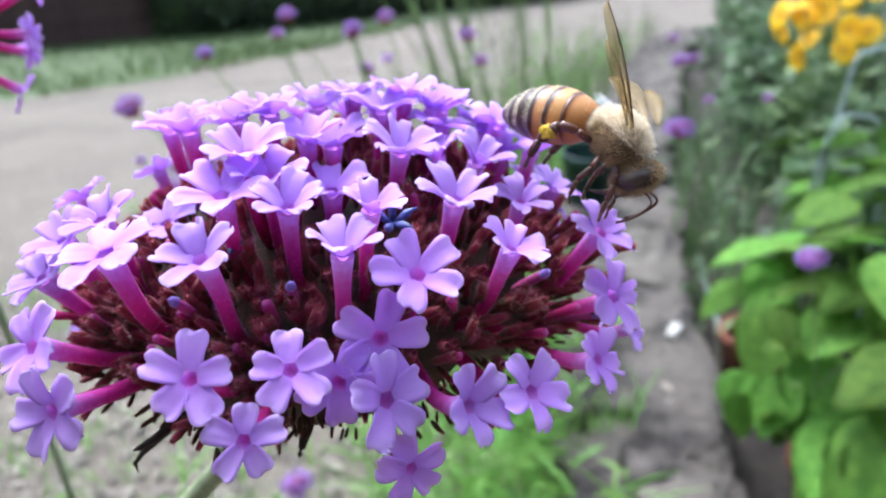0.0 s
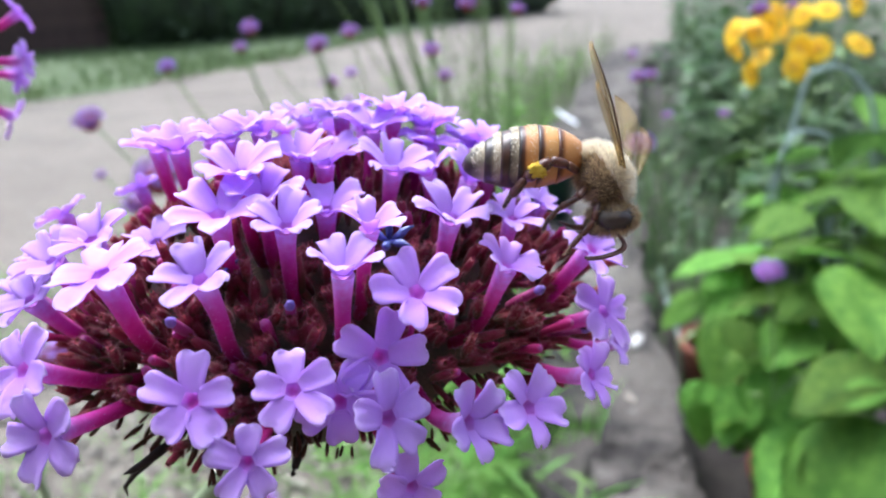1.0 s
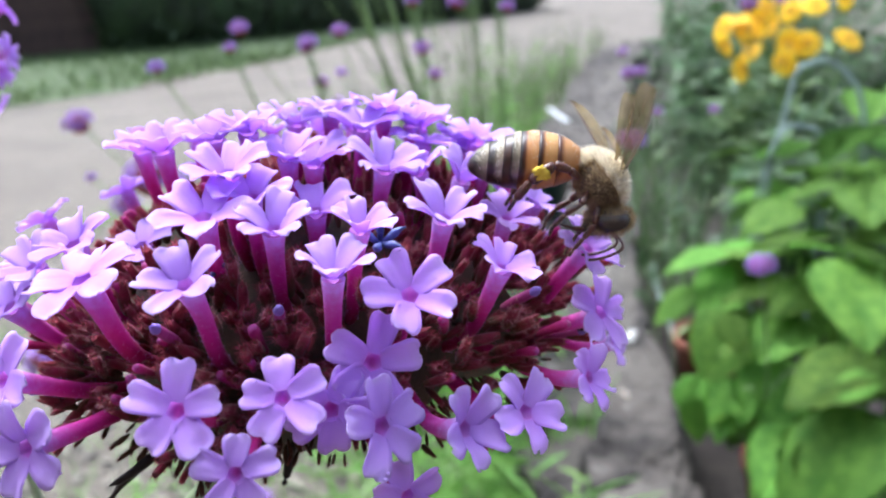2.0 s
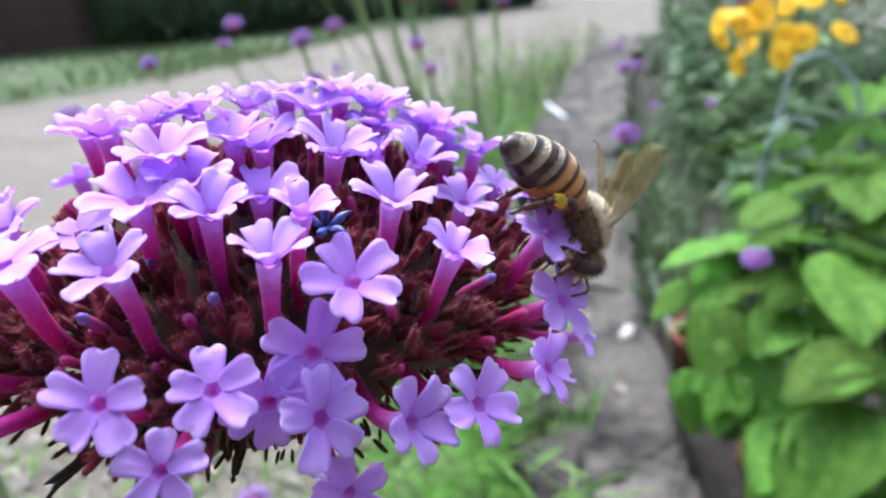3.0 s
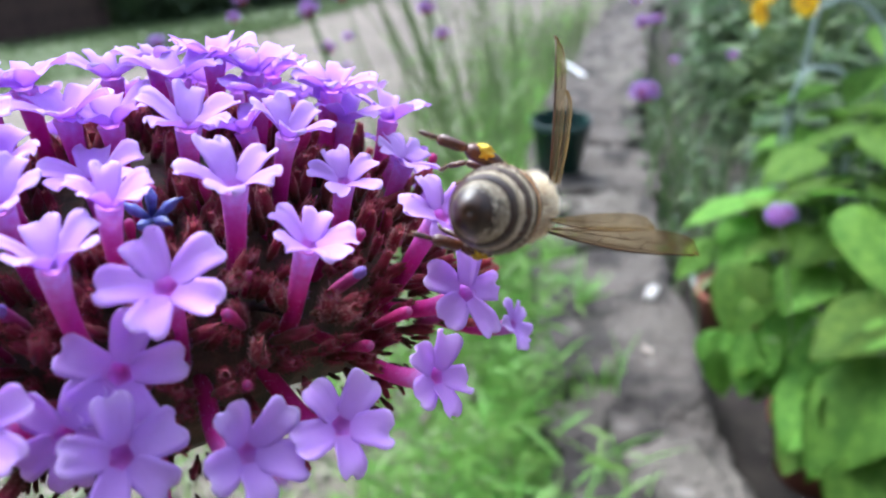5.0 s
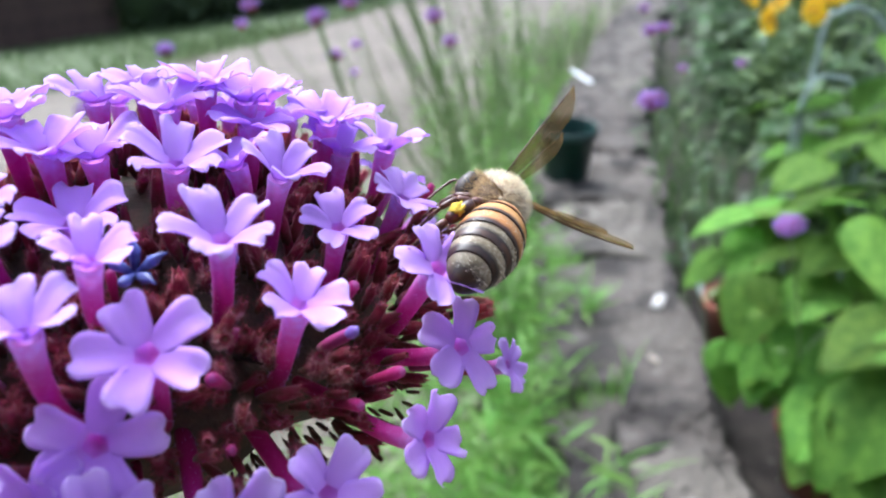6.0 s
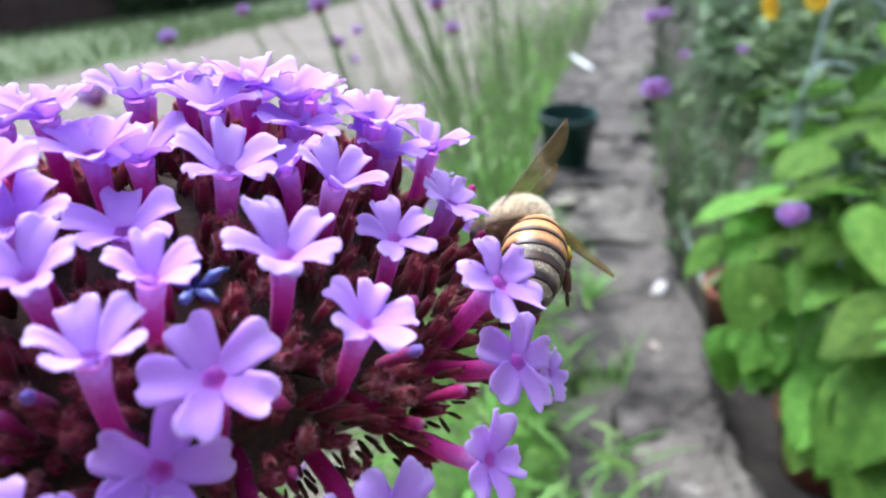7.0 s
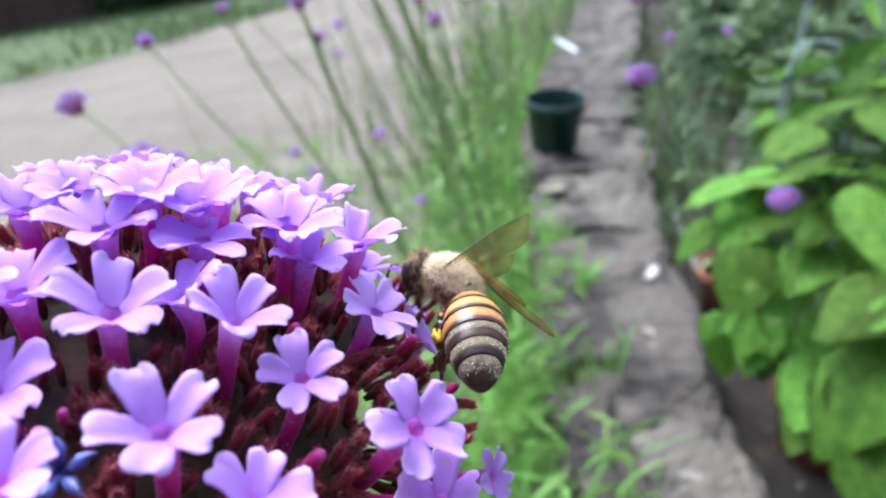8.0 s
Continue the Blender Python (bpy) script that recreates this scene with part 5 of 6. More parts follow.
def foot(tip):
    """Where a stalk comes out of the ground: in the border along the wall."""
    y = min(2.3, max(0.95, 0.55 * tip[1] + 0.72)) + rng.uniform(-0.12, 0.12)
    m, h = wall_middle(y)
    return (m - h - 0.1 - abs(rng.gauss(0, 0.07)), y, 0)


for x, y, z, s in ((-0.012, 1.154, 0.848, 0.014), (0.009, 1.32, 0.79, 0.013), (-0.167, 1.058, 0.868, 0.014), (-0.138, 1.196, 0.874, 0.014),
                   (-0.336, 1.377, 0.872, 0.017), (-0.436, 0.923, 0.789, 0.019), (-0.341, 0.949, 0.852, 0.010),
                   (0.049, 1.262, 0.910, 0.018), (0.159, 1.574, 0.889, 0.015), (-0.203, 1.424, 0.768, 0.012), (-0.192, 1.635, 0.763, 0.012)):
    verbena_stalk(foot((x, y, z)), (x, y, z), s, rng.uniform(-0.03, 0.03))
for x, y, z, s in ((-0.028, 1.369, 0.911, 0.015), (-0.209, 0.536, 0.813, 0.018), (-0.247, 0.577, 0.782, 0.011), (-0.415, 0.879, 0.733, 0.006),
                   (-0.207, 0.357, 0.763, 0.013), (-0.198, 0.657, 0.422, 0.017), (-0.109, 1.292, 0.612, 0.010), (-0.044, 1.149, 0.534, 0.009),
                   (-0.258, 1.283, 0.599, 0.010), (-0.222, 1.220, 0.581, 0.008), (-0.173, 1.478, 0.780, 0.009), (-0.192, 1.558, 0.716, 0.008), (-0.265, 0.750, 0.756, 0.010)):
    verbena_stalk(foot((x, y, z)), (x, y, z), s, rng.uniform(-0.03, 0.03), 0.0018)
# in the bed behind the wall
for x, y, z, s, fx, fy in ((0.264, 0.96, 0.739, 0.018, 0.47, 1.25), (0.344, 0.721, 0.653, 0.0155, 0.48, 0.95), (0.516, 1.952, 0.702, 0.020, 0.66, 2.05), (0.56, 2.0, 0.70, 0.018, 0.68, 2.1),
                           (0.524, 2.055, 0.749, 0.014, 0.70, 2.15), (0.610, 1.466, 0.884, 0.018, 0.72, 1.5), (0.816, 1.784, 0.880, 0.013, 0.85, 1.8), (0.624, 1.622, 0.661, 0.013, 0.66, 1.7),
                           (0.531, 1.723, 0.643, 0.012, 0.56, 1.75), (0.304, 0.401, 0.587, 0.009, 0.45, 0.5)):
    verbena_stalk((fx, fy, 0.12), (x, y, z), s, rng.uniform(-0.02, 0.02), 0.0018)
# taller stalks that rise past the upper edge of the view, leaning towards the drive
for root, tip in (((0.084, 1.255, 0), (-0.108, 1.241, 0.95)), ((0.111, 1.303, 0), (-0.09, 1.292, 1.02)), ((-0.025, 1.215, 0), (-0.191, 1.181, 0.853)), ((-0.135, 1.530, 0), (-0.375, 1.442, 0.835)),
                  ((0.100, 1.516, 0), (0.093, 1.603, 1.05)), ((0.158, 1.738, 0), (0.171, 1.811, 1.1)), ((-0.001, 1.525, 0), (-0.02, 1.557, 0.98)), ((-0.056, 1.301, 0), (-0.202, 1.365, 0.777))):
    verbena_stalk(root, tip, 0.013, 0.0, 0.0046, "stout green verbena stalk with a purple flower cluster")
for i in range(20):
    y = 1.25 + 0.085 * i + rng.uniform(-0.1, 0.1)
    m, h = wall_middle(y)
    root = (m - h - 0.06 - abs(rng.gauss(0, 0.06)), y, 0)
    tip = (root[0] - rng.uniform(0.02, 0.5), y + rng.uniform(-0.4, 0.15), rng.uniform(1.0, 1.35))
    verbena_stalk(root, tip, rng.choice((0.012, 0.015)), rng.uniform(-0.05, 0.05), rng.uniform(0.0022, 0.004))


# ================= bed plants =================
rng = random.Random(47)


def broad_leaf(length, width, seed, droop=0.3, fold=0.25, material_used=None):
    """An ovate leaf along +y from its stalk at the origin, with a folded midrib, side veins, a toothed edge and thickness."""
    q = random.Random(seed)
    n, mseg = 14, 8
    verts, shade = [], []
    for i in range(n + 1):
        s = i / n
        half = width / 2 * (math.sin(math.pi * min(1, s * 1.0) ** 0.72) ** 0.9 + 0.02 * (1 - s))
        for k in range(-mseg, mseg + 1):
            u = k / mseg
            edge = 1 + (0.05 if i % 2 else -0.03) * (abs(u) > 0.95)
            x = half * u * edge
            vein = 0.004 * width * math.sin((s * 9 - abs(u) * 2.2) * 2 * math.pi) * min(1, abs(u) * 3)
            z = fold * abs(x) - 0.9 * fold * x * x / width - droop * length * s * s + vein + 0.04 * width * noise.noise(Vector((u * 1.3, s * 2.5, seed)))
            verts.append((x, length * (s - 0.12 * droop * s * s), z))
            shade.append(abs(u))
    w = 2 * mseg + 1
    faces = [(i * w + k, i * w + k + 1, (i + 1) * w + k + 1, (i + 1) * w + k) for i in range(n) for k in range(w - 1)]
    bm = bmesh.new()
    vs = [bm.verts.new(v) for v in verts]
    for f in faces:
        bm.faces.new([vs[i] for i in f])
    bmesh.ops.solidify(bm, geom=bm.faces[:], thickness=0.0006)
    # stalk
    me = bpy.data.meshes.new("leaf")
    bm.to_mesh(me)
    bm.free()
    me.materials.append(material_used or LIME)
    me.polygons.foreach_set("use_smooth", [True] * len(me.polygons))
    return me


LEAVES = [broad_leaf(1.0, wd, i, dr, fo) for i, (wd, dr, fo) in enumerate(((0.82, 0.13, 0.25), (0.78, 0.18, 0.2), (0.9, 0.1, 0.28), (0.74, 0.2, 0.22)))]


def pot_mesh(top, bottom, height, mat, wall=0.006, rim=0.02, soil=True):
    b = Build()
    prof = [(0.0, 0.0), (bottom, 0.0), (bottom + 0.002, 0.004), (top - 0.006, height - rim), (top, height - rim), (top + 0.001, height - 0.002), (top - 0.002, height),
            (top - wall, height - 0.002), (top - wall - 0.004, height - rim), (top * 0.88, height * 0.72) if soil else (bottom - wall, 0.012), (0.0, height * 0.72 if soil else 0.012)]
    sides = 32
    verts = [(r * math.cos(2 * math.pi * k / sides), r * math.sin(2 * math.pi * k / sides), z) for r, z in prof for k in range(sides)]
    faces = [(i * sides + k, i * sides + (k + 1) % sides, (i + 1) * sides + (k + 1) % sides, (i + 1) * sides + k) for i in range(len(prof) - 1) for k in range(sides)]
    slots = [1 if (i == len(prof) - 2 and soil) else 0 for i in range(len(prof) - 1) for k in range(sides)]
    return mesh_of("pot", verts, faces, [mat, SOIL], slots)


def potted_plant(x, y, z, pot, leaves, label, category="potted plant"):
    """A pot with a plant whose leaves stand at the places given: x, y, z, size, heading and droop in degrees."""
    p = empty("potted_plant", pose(x, y, z), label, category, "potted plants in the bed")
    if pot:
        child("pot", pot_mesh(*pot), p)
    top = pot[2] * 0.7 if pot else 0.0
    # smaller leaves of the same shoots between the large ones
    young = [(lx + rng.uniform(-0.05, 0.06), ly + rng.uniform(-0.05, 0.05), lz + rng.uniform(-0.09, 0.0), size * rng.uniform(0.55, 0.8), yaw + rng.uniform(-90, 90), droop + rng.uniform(-15, 20)) for lx, ly, lz, size, yaw, droop in leaves]
    for lx, ly, lz, size, yaw, droop in list(leaves) + young:
        # the upper leaves lie flat to the light, the lower ones hang
        droop = droop * 0.45 if lz > 0.45 else max(droop, 36)
        way = Vector((math.cos(radians(yaw)), math.sin(radians(yaw)), 0))
        m = Matrix.Rotation(radians(yaw - 90), 4, 'Z') @ Matrix.Rotation(radians(-droop), 4, 'X') @ Matrix.Rotation(radians(rng.uniform(-12, 12)), 4, 'Y') @ Matrix.Scale(size * 0.98, 4)
        here = Vector((lx - x, ly - y, lz - z)) - way * size * 0.5 * math.cos(radians(droop)) + Vector((0, 0, size * 0.5 * math.sin(radians(droop))))
        m.translation = here
        child("leaf", rng.choice(LEAVES), p, m)
        b = Build()
        b.tube(curve_points((here.x * 0.15, here.y * 0.15, top), (here.x * 0.3, here.y * 0.3, here.z * 0.6), here - way * 0.03 + Vector((0, 0, -0.02)), here + way * size * 0.04, 6), [0.0035, 0.003, 0.0026, 0.0023, 0.002, 0.0016], 5)
        child("leaf_stalk", b.make("leaf_stalk", [LIME]), p)


potted_plant(0.57, 0.74, 0.13, (0.085, 0.06, 0.13, TERRACOTTA),
             ((0.43, 0.78, 0.36, 0.12, -150, 35), (0.46, 0.66, 0.34, 0.13, -130, 20), (0.46, 0.73, 0.61, 0.14, -100, 40), (0.46, 0.75, 0.50, 0.14, -170, 30), (0.43, 0.69, 0.42, 0.18, -165, 14), (0.42, 0.62, 0.36, 0.10, -110, 25), (0.52, 0.80, 0.63, 0.12, 60, 15), (0.55, 0.62, 0.52, 0.14, -30, 30)),
             "lime green broad-leaved plant in a terracotta pot")
potted_plant(0.54, 0.93, 0.13, (0.08, 0.058, 0.12, TERRACOTTA),
             ((0.45, 0.93, 0.33, 0.11, -150, 40), (0.48, 1.0, 0.5, 0.12, 170, 25), (0.42, 0.9, 0.47, 0.09, 170, 25), (0.47, 0.87, 0.55, 0.11, -165, 20), (0.44, 0.85, 0.50, 0.10, -150, 45), (0.42, 0.98, 0.42, 0.13, -140, 50), (0.39, 0.86, 0.39, 0.10, -140, 40), (0.45, 0.85, 0.41, 0.12, -100, 40), (0.49, 0.95, 0.60, 0.11, 150, 10), (0.53, 0.90, 0.63, 0.12, 120, 15)),
             "lime green broad-leaved plant in a terracotta pot")
potted_plant(0.55, 1.31, 0.13, (0.08, 0.06, 0.14, TERRACOTTA),
             ((0.46, 1.08, 0.36, 0.1, -150, 40), (0.5, 1.2, 0.5, 0.12, 150, 20), (0.55, 1.15, 0.57, 0.12, -160, 25), (0.44, 1.05, 0.45, 0.11, -160, 30), (0.43, 1.13, 0.51, 0.13, 180, 15), (0.50, 1.08, 0.54, 0.12, 60, 5), (0.37, 0.93, 0.36, 0.08, -120, 50), (0.61, 1.35, 0.52, 0.12, -170, 25), (0.55, 1.2, 0.45, 0.12, -120, 40), (0.47, 1.16, 0.44, 0.1, -150, 40)),
             "lime green broad-leaved plant in a terracotta pot with a chipped rim")
potted_plant(0.74, 1.20, 0.13, None,
             ((0.66, 1.06, 0.62, 0.14, -120, 30), (0.68, 1.27, 0.58, 0.14, 170, 15), (0.67, 1.18, 0.64, 0.13, 100, 20), (0.8, 1.1, 0.6, 0.15, -30, 30), (0.75, 1.0, 0.5, 0.14, -100, 40), (0.62, 1.1, 0.48, 0.12, -150, 40)),
             "bushy light green plant with broad leaves in the bed", "plant")
potted_plant(0.85, 1.55, 0.13, None,
             ((0.80, 1.40, 0.64, 0.16, -150, 25), (0.72, 1.49, 0.60, 0.13, 160, 20), (0.70, 1.69, 0.56, 0.12, 150, 20), (0.97, 1.63, 0.67, 0.16, -120, 25), (0.9, 1.45, 0.55, 0.15, -90, 35), (0.75, 1.55, 0.48, 0.13, -150, 35), (1.0, 1.5, 0.7, 0.15, -60, 30)),
             "bushy light green plant with broad leaves in the bed", "plant")
# black nursery pots under the leaves
for x, y in ((0.48, 0.44), (0.465, 0.61), (0.62, 1.1)):
    tagged(new("nursery_pot", pot_mesh(0.07, 0.052, 0.12, BLACK_POT)), "small black plastic nursery pot filled with soil", "plant pot", "nursery pots").matrix_basis = pose(x, y, 0.12)

# the dark green pot on the wall
tagged(new("plant_pot", pot_mesh(0.092, 0.067, 0.178, POT_GREEN, 0.003, 0.032, False)), "empty dark green plastic plant pot on the stone wall", "plant pot").matrix_basis = pose(0.343, 2.285, WALL_TOP + 0.006, 7, 0, 20)


def label_stick():
    b = Build()
    w, l, t = 0.022, 0.34, 0.003
    pts = [(-w / 2, 0), (w / 2, 0), (w / 2, l * 0.86), (0, l), (-w / 2, l * 0.86)]
    b.add([(x, y, z) for z in (0, t) for x, y in pts], [(4, 3, 2, 1, 0), (5, 6, 7, 8, 9)] + [(i, (i + 1) % 5, 5 + (i + 1) % 5, 5 + i) for i in range(5)])
    tagged(new("plant_label", b.make("plant_label", [LABEL], False)), "white plastic plant label lying on the wall", "plant label").matrix_basis = pose(0.71, 3.85, WALL_TOP + 0.012, 4, 0, 10)


label_stick()


def chips():
    """Pale bits of broken stone lying on the wall."""
    for x, y, s, lift, kind, turn in ((0.402, 1.38, 0.027, 0.015, WHITE_CHIP, 62), (0.286, 1.953, 0.034, 0.004, PALE_BARK, 15), (0.335, 1.17, 0.014, 0.009, PALE_BARK, 120)):
        me = stone_block((s * 2, s * 0.8, s * 0.25), s * 900, 0.5, 4)
        me.materials.clear()
        me.materials.append(kind)
        tagged(new("stone_chip", me), "pale broken stone chip lying on the wall", "stone", "stone chips").matrix_basis = pose(x, y, WALL_TOP + lift, rng.uniform(-8, 8), rng.uniform(-8, 8), turn)


chips()


def hose_hoop(points, radius, label):
    b = Build()
    p0 = Vector(points[0])
    pts = [Vector(p) - p0 for p in points]
    fine = []
    for i in range(len(pts) - 1):
        a, c = pts[max(i - 1, 0)], pts[min(i + 2, len(pts) - 1)]
        for k in range(6):
            s = k / 6
            p, q = pts[i], pts[i + 1]
            fine.append(0.5 * (2 * p + (q - a) * s + (2 * a - 5 * p + 4 * q - c) * s * s + (3 * p - a - 3 * q + c) * s ** 3))
    fine.append(pts[-1])
    b.tube(fine, [radius] * len(fine), 8)
    tagged(new("garden_hoop", b.make("hoop", [HOSE])), label, "hoop", "garden hoops").matrix_basis = Matrix.Translation(p0)


hose_hoop([(0.70, 1.50, 0.12), (0.71, 1.51, 0.5), (0.743, 1.52, 0.735), (0.775, 1.529, 0.766), (0.818, 1.531, 0.77), (0.858, 1.519, 0.737), (0.88, 1.499, 0.683), (0.89, 1.479, 0.55), (0.9, 1.47, 0.12)], 0.0052, "pale grey-green plastic hoop bent over the bed")
hose_hoop([(0.66, 1.48, 0.12), (0.68, 1.48, 0.5), (0.712, 1.484, 0.636), (0.758, 1.486, 0.647), (0.792, 1.48, 0.63), (0.803, 1.46, 0.55), (0.81, 1.45, 0.12)], 0.005, "thin pale grey-green plastic hoop bent over the bed")
hose_hoop([(0.60, 1.90, 0.19), (0.577, 1.79, 0.185), (0.557, 1.65, 0.18), (0.537, 1.52, 0.175), (0.53, 1.44, 0.16)], 0.005, "pale grey-green hose lying at the foot of the wall")


def bed_foliage():
    """Low mixed leaves and dry stalks that fill the bed."""
    b = Build()
    r = random.Random(21)

    def sprig(x, y, h, spread, leaf, n):
        lean = r.uniform(0, 6.28)
        top = Vector((x + spread * math.cos(lean), y + spread * math.sin(lean), 0.12 + h))
        pts = curve_points((x, y, 0.12), (x, y, 0.12 + h * 0.5), top - Vector((0, 0, h * 0.2)), top, 6)
        b.tube(pts, [0.003, 0.0027, 0.0024, 0.002, 0.0016, 0.001], 4, 1)
        for _ in range(n):
            p = pts[1].lerp(pts[-1], r.random())
            a = r.uniform(0, 6.28)
            d = Vector((math.cos(a), math.sin(a), r.uniform(-0.3, 0.5))).normalized()
            s = d.cross(Vector((0, 0, 1))).normalized()
            l, w = leaf * r.uniform(0.6, 1.3), leaf * r.uniform(0.2, 0.35)
            mid = p + d * l * 0.5 + Vector((0, 0, l * 0.12))
            b.add([p, mid + s * w, p + d * l - Vector((0, 0, l * 0.1)), mid - s * w, mid - Vector((0, 0, l * 0.06))], [(0, 4, 1), (1, 4, 2), (2, 4, 3), (3, 4, 0)], 0)

    for _ in range(150):
        y = r.uniform(1.35, 3.6)
        m, h = wall_middle(y)
        x = m + h + 0.3 + abs(r.gauss(0, 0.5))
        sprig(x, y, r.uniform(0.2, 0.48), r.uniform(0, 0.1), r.uniform(0.08, 0.15), r.randint(9, 18))
    for _ in range(30):
        y = r.uniform(1.5, 3.0)
        m, h = wall_middle(y)
        sprig(m + h + r.uniform(0.0, 0.2), y, r.uniform(0.1, 0.38), r.uniform(0, 0.1), r.uniform(0.02, 0.045), r.randint(8, 16))
    for _ in range(260):
        y = r.uniform(3.0, 8.0)
        m, h = wall_middle(y)
        sprig(m + h + 0.2 + abs(r.gauss(0, 1.2)), y, r.uniform(0.35, 0.95), r.uniform(0, 0.15), r.uniform(0.08, 0.14), r.randint(14, 26))
    for _ in range(260):
        y = r.uniform(1.5, 3.6)
        m, h = wall_middle(y)
        blade(b, r, (m + h + 0.02 + abs(r.gauss(0, 0.2)), y, 0.12), r.uniform(0.12, 0.5), (r.uniform(0, 6.28), r.uniform(0.1, 0.6)), r.uniform(0.0015, 0.004), 0)
    tagged(new("bed_foliage", b.make("bed_foliage", [BLUE_GREEN, STEM], False)), "mixed green leaves and thin stalks filling the bed", "foliage", kind="stuff")


bed_foliage()


rng = random.Random(53)


def yellow_daisies():
    petals = Build()
    n = 13
    for k in range(n):
        w = 2 * math.pi * k / n
        d, s = Vector((math.cos(w), math.sin(w), 0)), Vector((-math.sin(w), math.cos(w), 0))
        rows = [(0.010, 0.004, 0.0), (0.022, 0.008, 0.002), (0.034, 0.008, 0.001), (0.042, 0.003, -0.004)]
        verts = [d * a + s * q * b_ + Vector((0, 0, z)) for a, b_, z in rows for q in (-1, 1)]
        petals.add(verts, [(2 * i, 2 * i + 1, 2 * i + 3, 2 * i + 2) for i in range(3)])
    petal_mesh = petals.make("daisy_petals", [YELLOW])
    eye = Build()
    eye.ball((0, 0, 0.002), (0.009, 0.009, 0.006), 6, 12)
    eye_mesh = eye.make("daisy_eye", [YELLOW_EYE])
    for x, y, z in ((0.97, 2.40, 0.81), (1.13, 2.40, 0.83), (1.06, 2.25, 0.69), (0.97, 2.34, 0.66), (1.13, 2.27, 0.74), (1.14, 2.06, 0.77), (1.10, 2.49, 0.78), (1.16, 2.31, 0.85), (0.96, 2.47, 0.73),
                    (1.02, 2.42, 0.73), (1.13, 2.52, 0.85), (1.25, 2.31, 0.87), (1.0, 2.4, 0.78), (1.05, 2.45, 0.80), (1.0, 2.36, 0.71), (1.09, 2.3, 0.74), (1.05, 2.38, 0.84), (0.93, 2.42, 0.78)):
        root = Vector((1.12 + (x - 1.08) * 0.5, 2.4 + (y - 2.4) * 0.5, 0.13))
        d = empty("yellow_daisy", Matrix.Translation(root), "golden yellow daisy on a tall green stalk", "flower", "yellow daisies in the bed")
        tip = Vector((x, y, z)) - root
        b = Build()
        b.tube(curve_points((0, 0, 0), (0, 0, tip.z * 0.5), tip - Vector((0, 0, tip.z * 0.2)), tip, 7), [0.003] * 7, 5)
        for k in range(5):
            p = tip * (0.3 + 0.12 * k)
            a = rng.uniform(0, 6.28)
            v = Vector((math.cos(a), math.sin(a), 0.3))
            s = v.cross(Vector((0, 0, 1))).normalized() * 0.014
            b.add([p, p + v * 0.04 + s, p + v * 0.09, p + v * 0.04 - s], [(0, 1, 2, 3)])
        child("stem", b.make("daisy_stem", [STEM]), d)
        m = facing((rng.uniform(-1.2, 0.8), rng.uniform(-0.9, 0.2), rng.uniform(-0.1, 0.9)), rng.uniform(0, 60)).to_4x4() @ Matrix.Scale(rng.uniform(0.95, 1.25), 4)
        m.translation = tip
        child("petals", petal_mesh, d, m)
        child("eye", eye_mesh, d, m)


yellow_daisies()


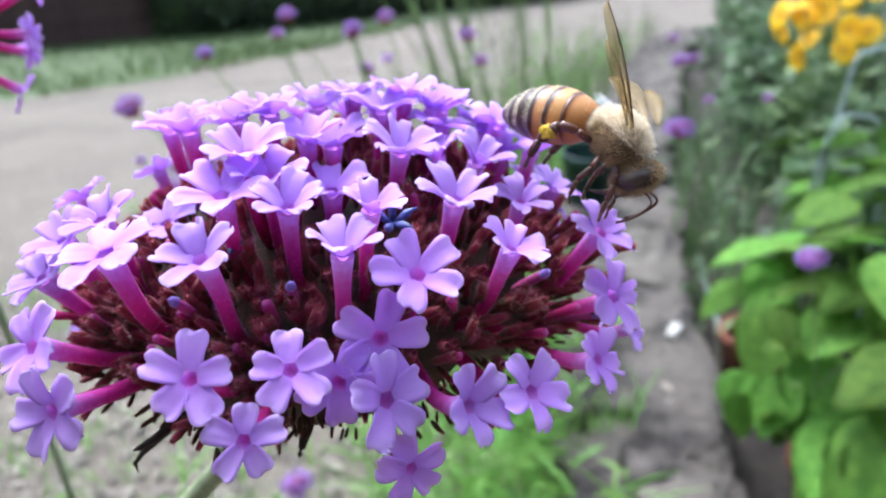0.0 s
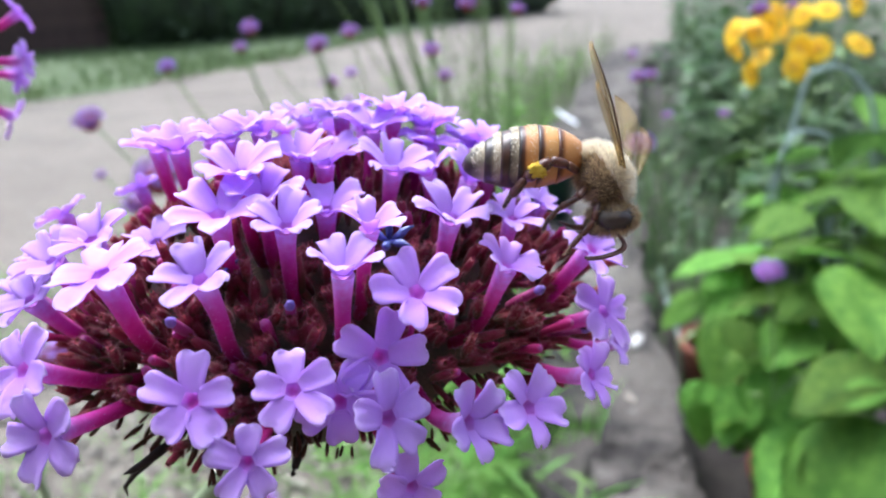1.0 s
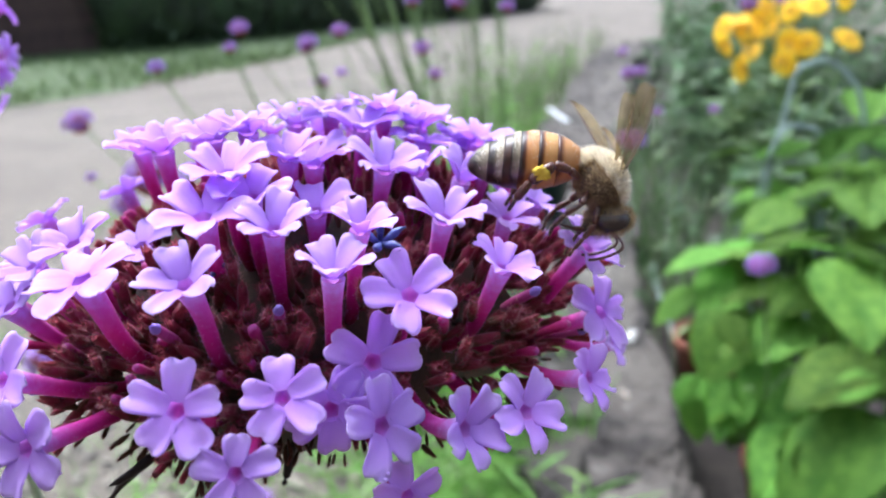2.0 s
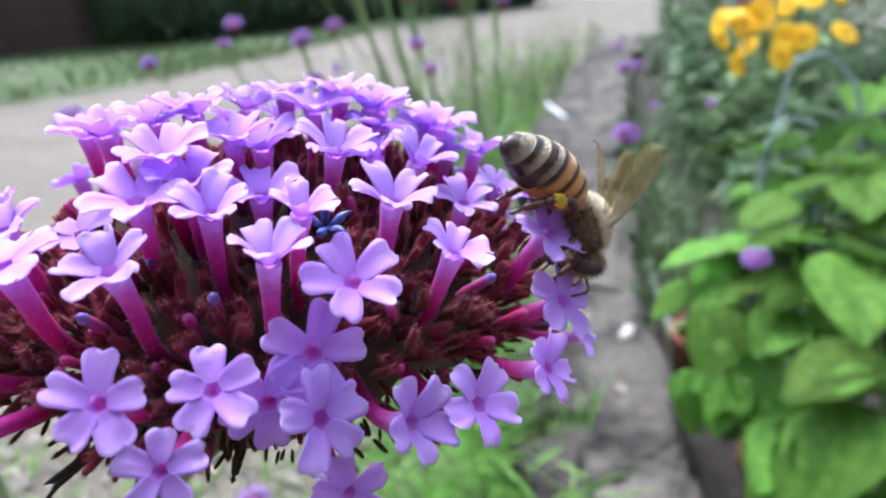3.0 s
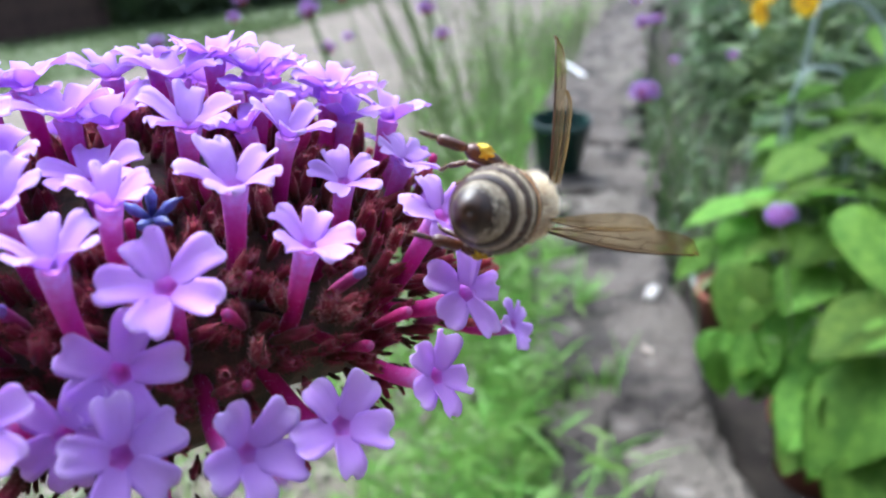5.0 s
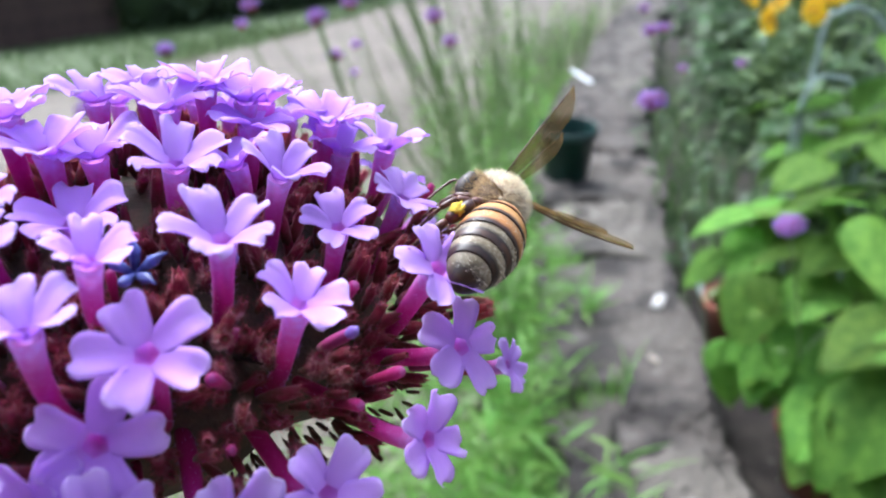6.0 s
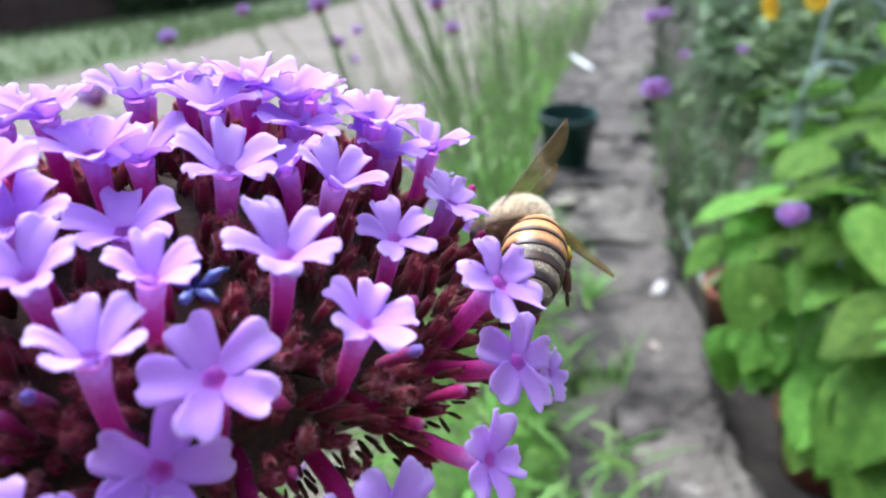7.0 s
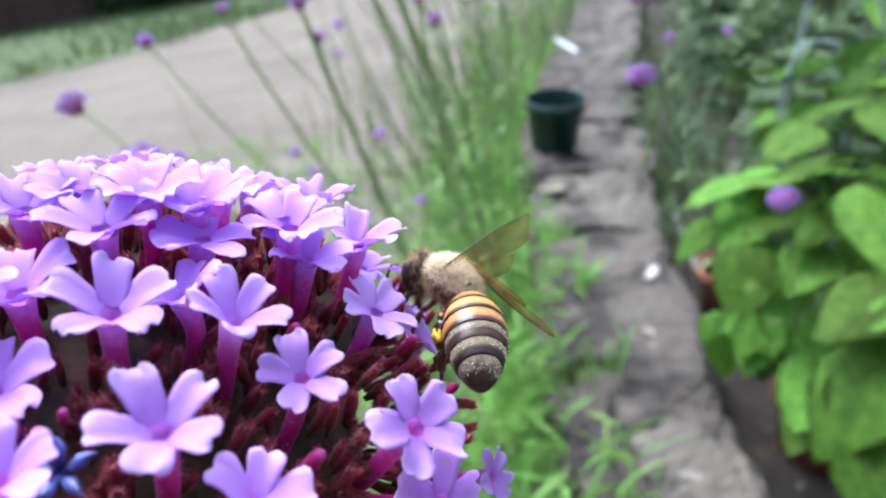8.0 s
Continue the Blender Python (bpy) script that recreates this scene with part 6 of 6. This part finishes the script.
# ================= what moves =================
# the large head sways: seconds, place of its middle, Euler turn in degrees
HEAD_ROWS = [
    (0, -0.0105, 0.0664, 0.9202, 0.1, 0.2, 0.2),
    (0.5, -0.0099, 0.0650, 0.9187, 0.1, -0.0, 0.3),
    (1, -0.0130, 0.0656, 0.9222, -0.0, -0.0, 0.0),
    (2.5, -0.0120, 0.0634, 0.9207, -0.1, 0.2, 0.0),
    (3, -0.0114, 0.0636, 0.9214, -0.2, 0.2, 0.2),
    (3.5, -0.0112, 0.0622, 0.9216, -0.1, 0.3, 0.0),
    (4, -0.0084, 0.0622, 0.9218, -0.4, 0.3, 0.0),
    (4.5, -0.0095, 0.0643, 0.9226, -0.1, 0.3, -0.6),
    (5, -0.0119, 0.0648, 0.9237, -0.1, 0.6, -0.5),
    (6.5, -0.0143, 0.0650, 0.9260, 2.6, 3.2, 0.1),
    (7, -0.0161, 0.0618, 0.9283, 2.5, 3.6, 0.2),
    (7.5, -0.0153, 0.0647, 0.9279, 2.8, 4.1, 0.5),
    (8, -0.0178, 0.0675, 0.9300, 2.9, 4.5, 0.0),
]


def motions():
    walk(head, [(t, pose(x - PLANT_AT.x, y - PLANT_AT.y, z - PLANT_AT.z, a, b, c)) for t, x, y, z, a, b, c in HEAD_ROWS])
    # the stem turns about its foot and follows the head
    rest = HEAD_AT - PLANT_AT + Vector((0, 0, -HEAD_SIZE.z * 0.5))
    rows = []
    for t, x, y, z, a, b, c in HEAD_ROWS:
        top = pose(x, y, z, a, b, c) @ Vector((0, 0, -HEAD_SIZE.z * 0.5)) - PLANT_AT
        rows.append((t, rest.rotation_difference(top).to_matrix().to_4x4()))
    walk(stem, rows)
    walk(bee, [(t, pose(*p)) for t, *p in BEE_ROWS])
    walk(abdomen, [(t, pose(*p)) for t, *p in ABDOMEN_ROWS])
    walk(right_wing, [(t, pose(*p)) for t, *p in RIGHT_WING_ROWS])
    walk(left_wing, [(t, pose(*p)) for t, *p in LEFT_WING_ROWS])
    # the hind legs trail with the abdomen; the left one is stretched out for a while
    for leg, stretch in ((right_hind_leg, 0), (left_hind_leg, 1)):
        hip = leg.matrix_basis.copy()
        rows = []
        for (t, x, y, z, a, b, c), (_, out) in zip(ABDOMEN_ROWS, ((0, 0), (0.5, 0), (1, 0), (2.5, 0), (3, 0), (3.5, 0), (4, 0), (4.5, 75), (5, 50), (6.5, 0), (7, 0), (7.5, 0), (8, 0))):
            swing = Matrix.Identity(4).lerp(pose(0, 0, 0, a, b, c), 0.8).to_quaternion().to_matrix().to_4x4()
            rows.append((t, hip @ swing @ pose(0, 0, 0, 0.35 * out * stretch, 0.5 * out * stretch, 0)))
        walk(leg, rows)


motions()
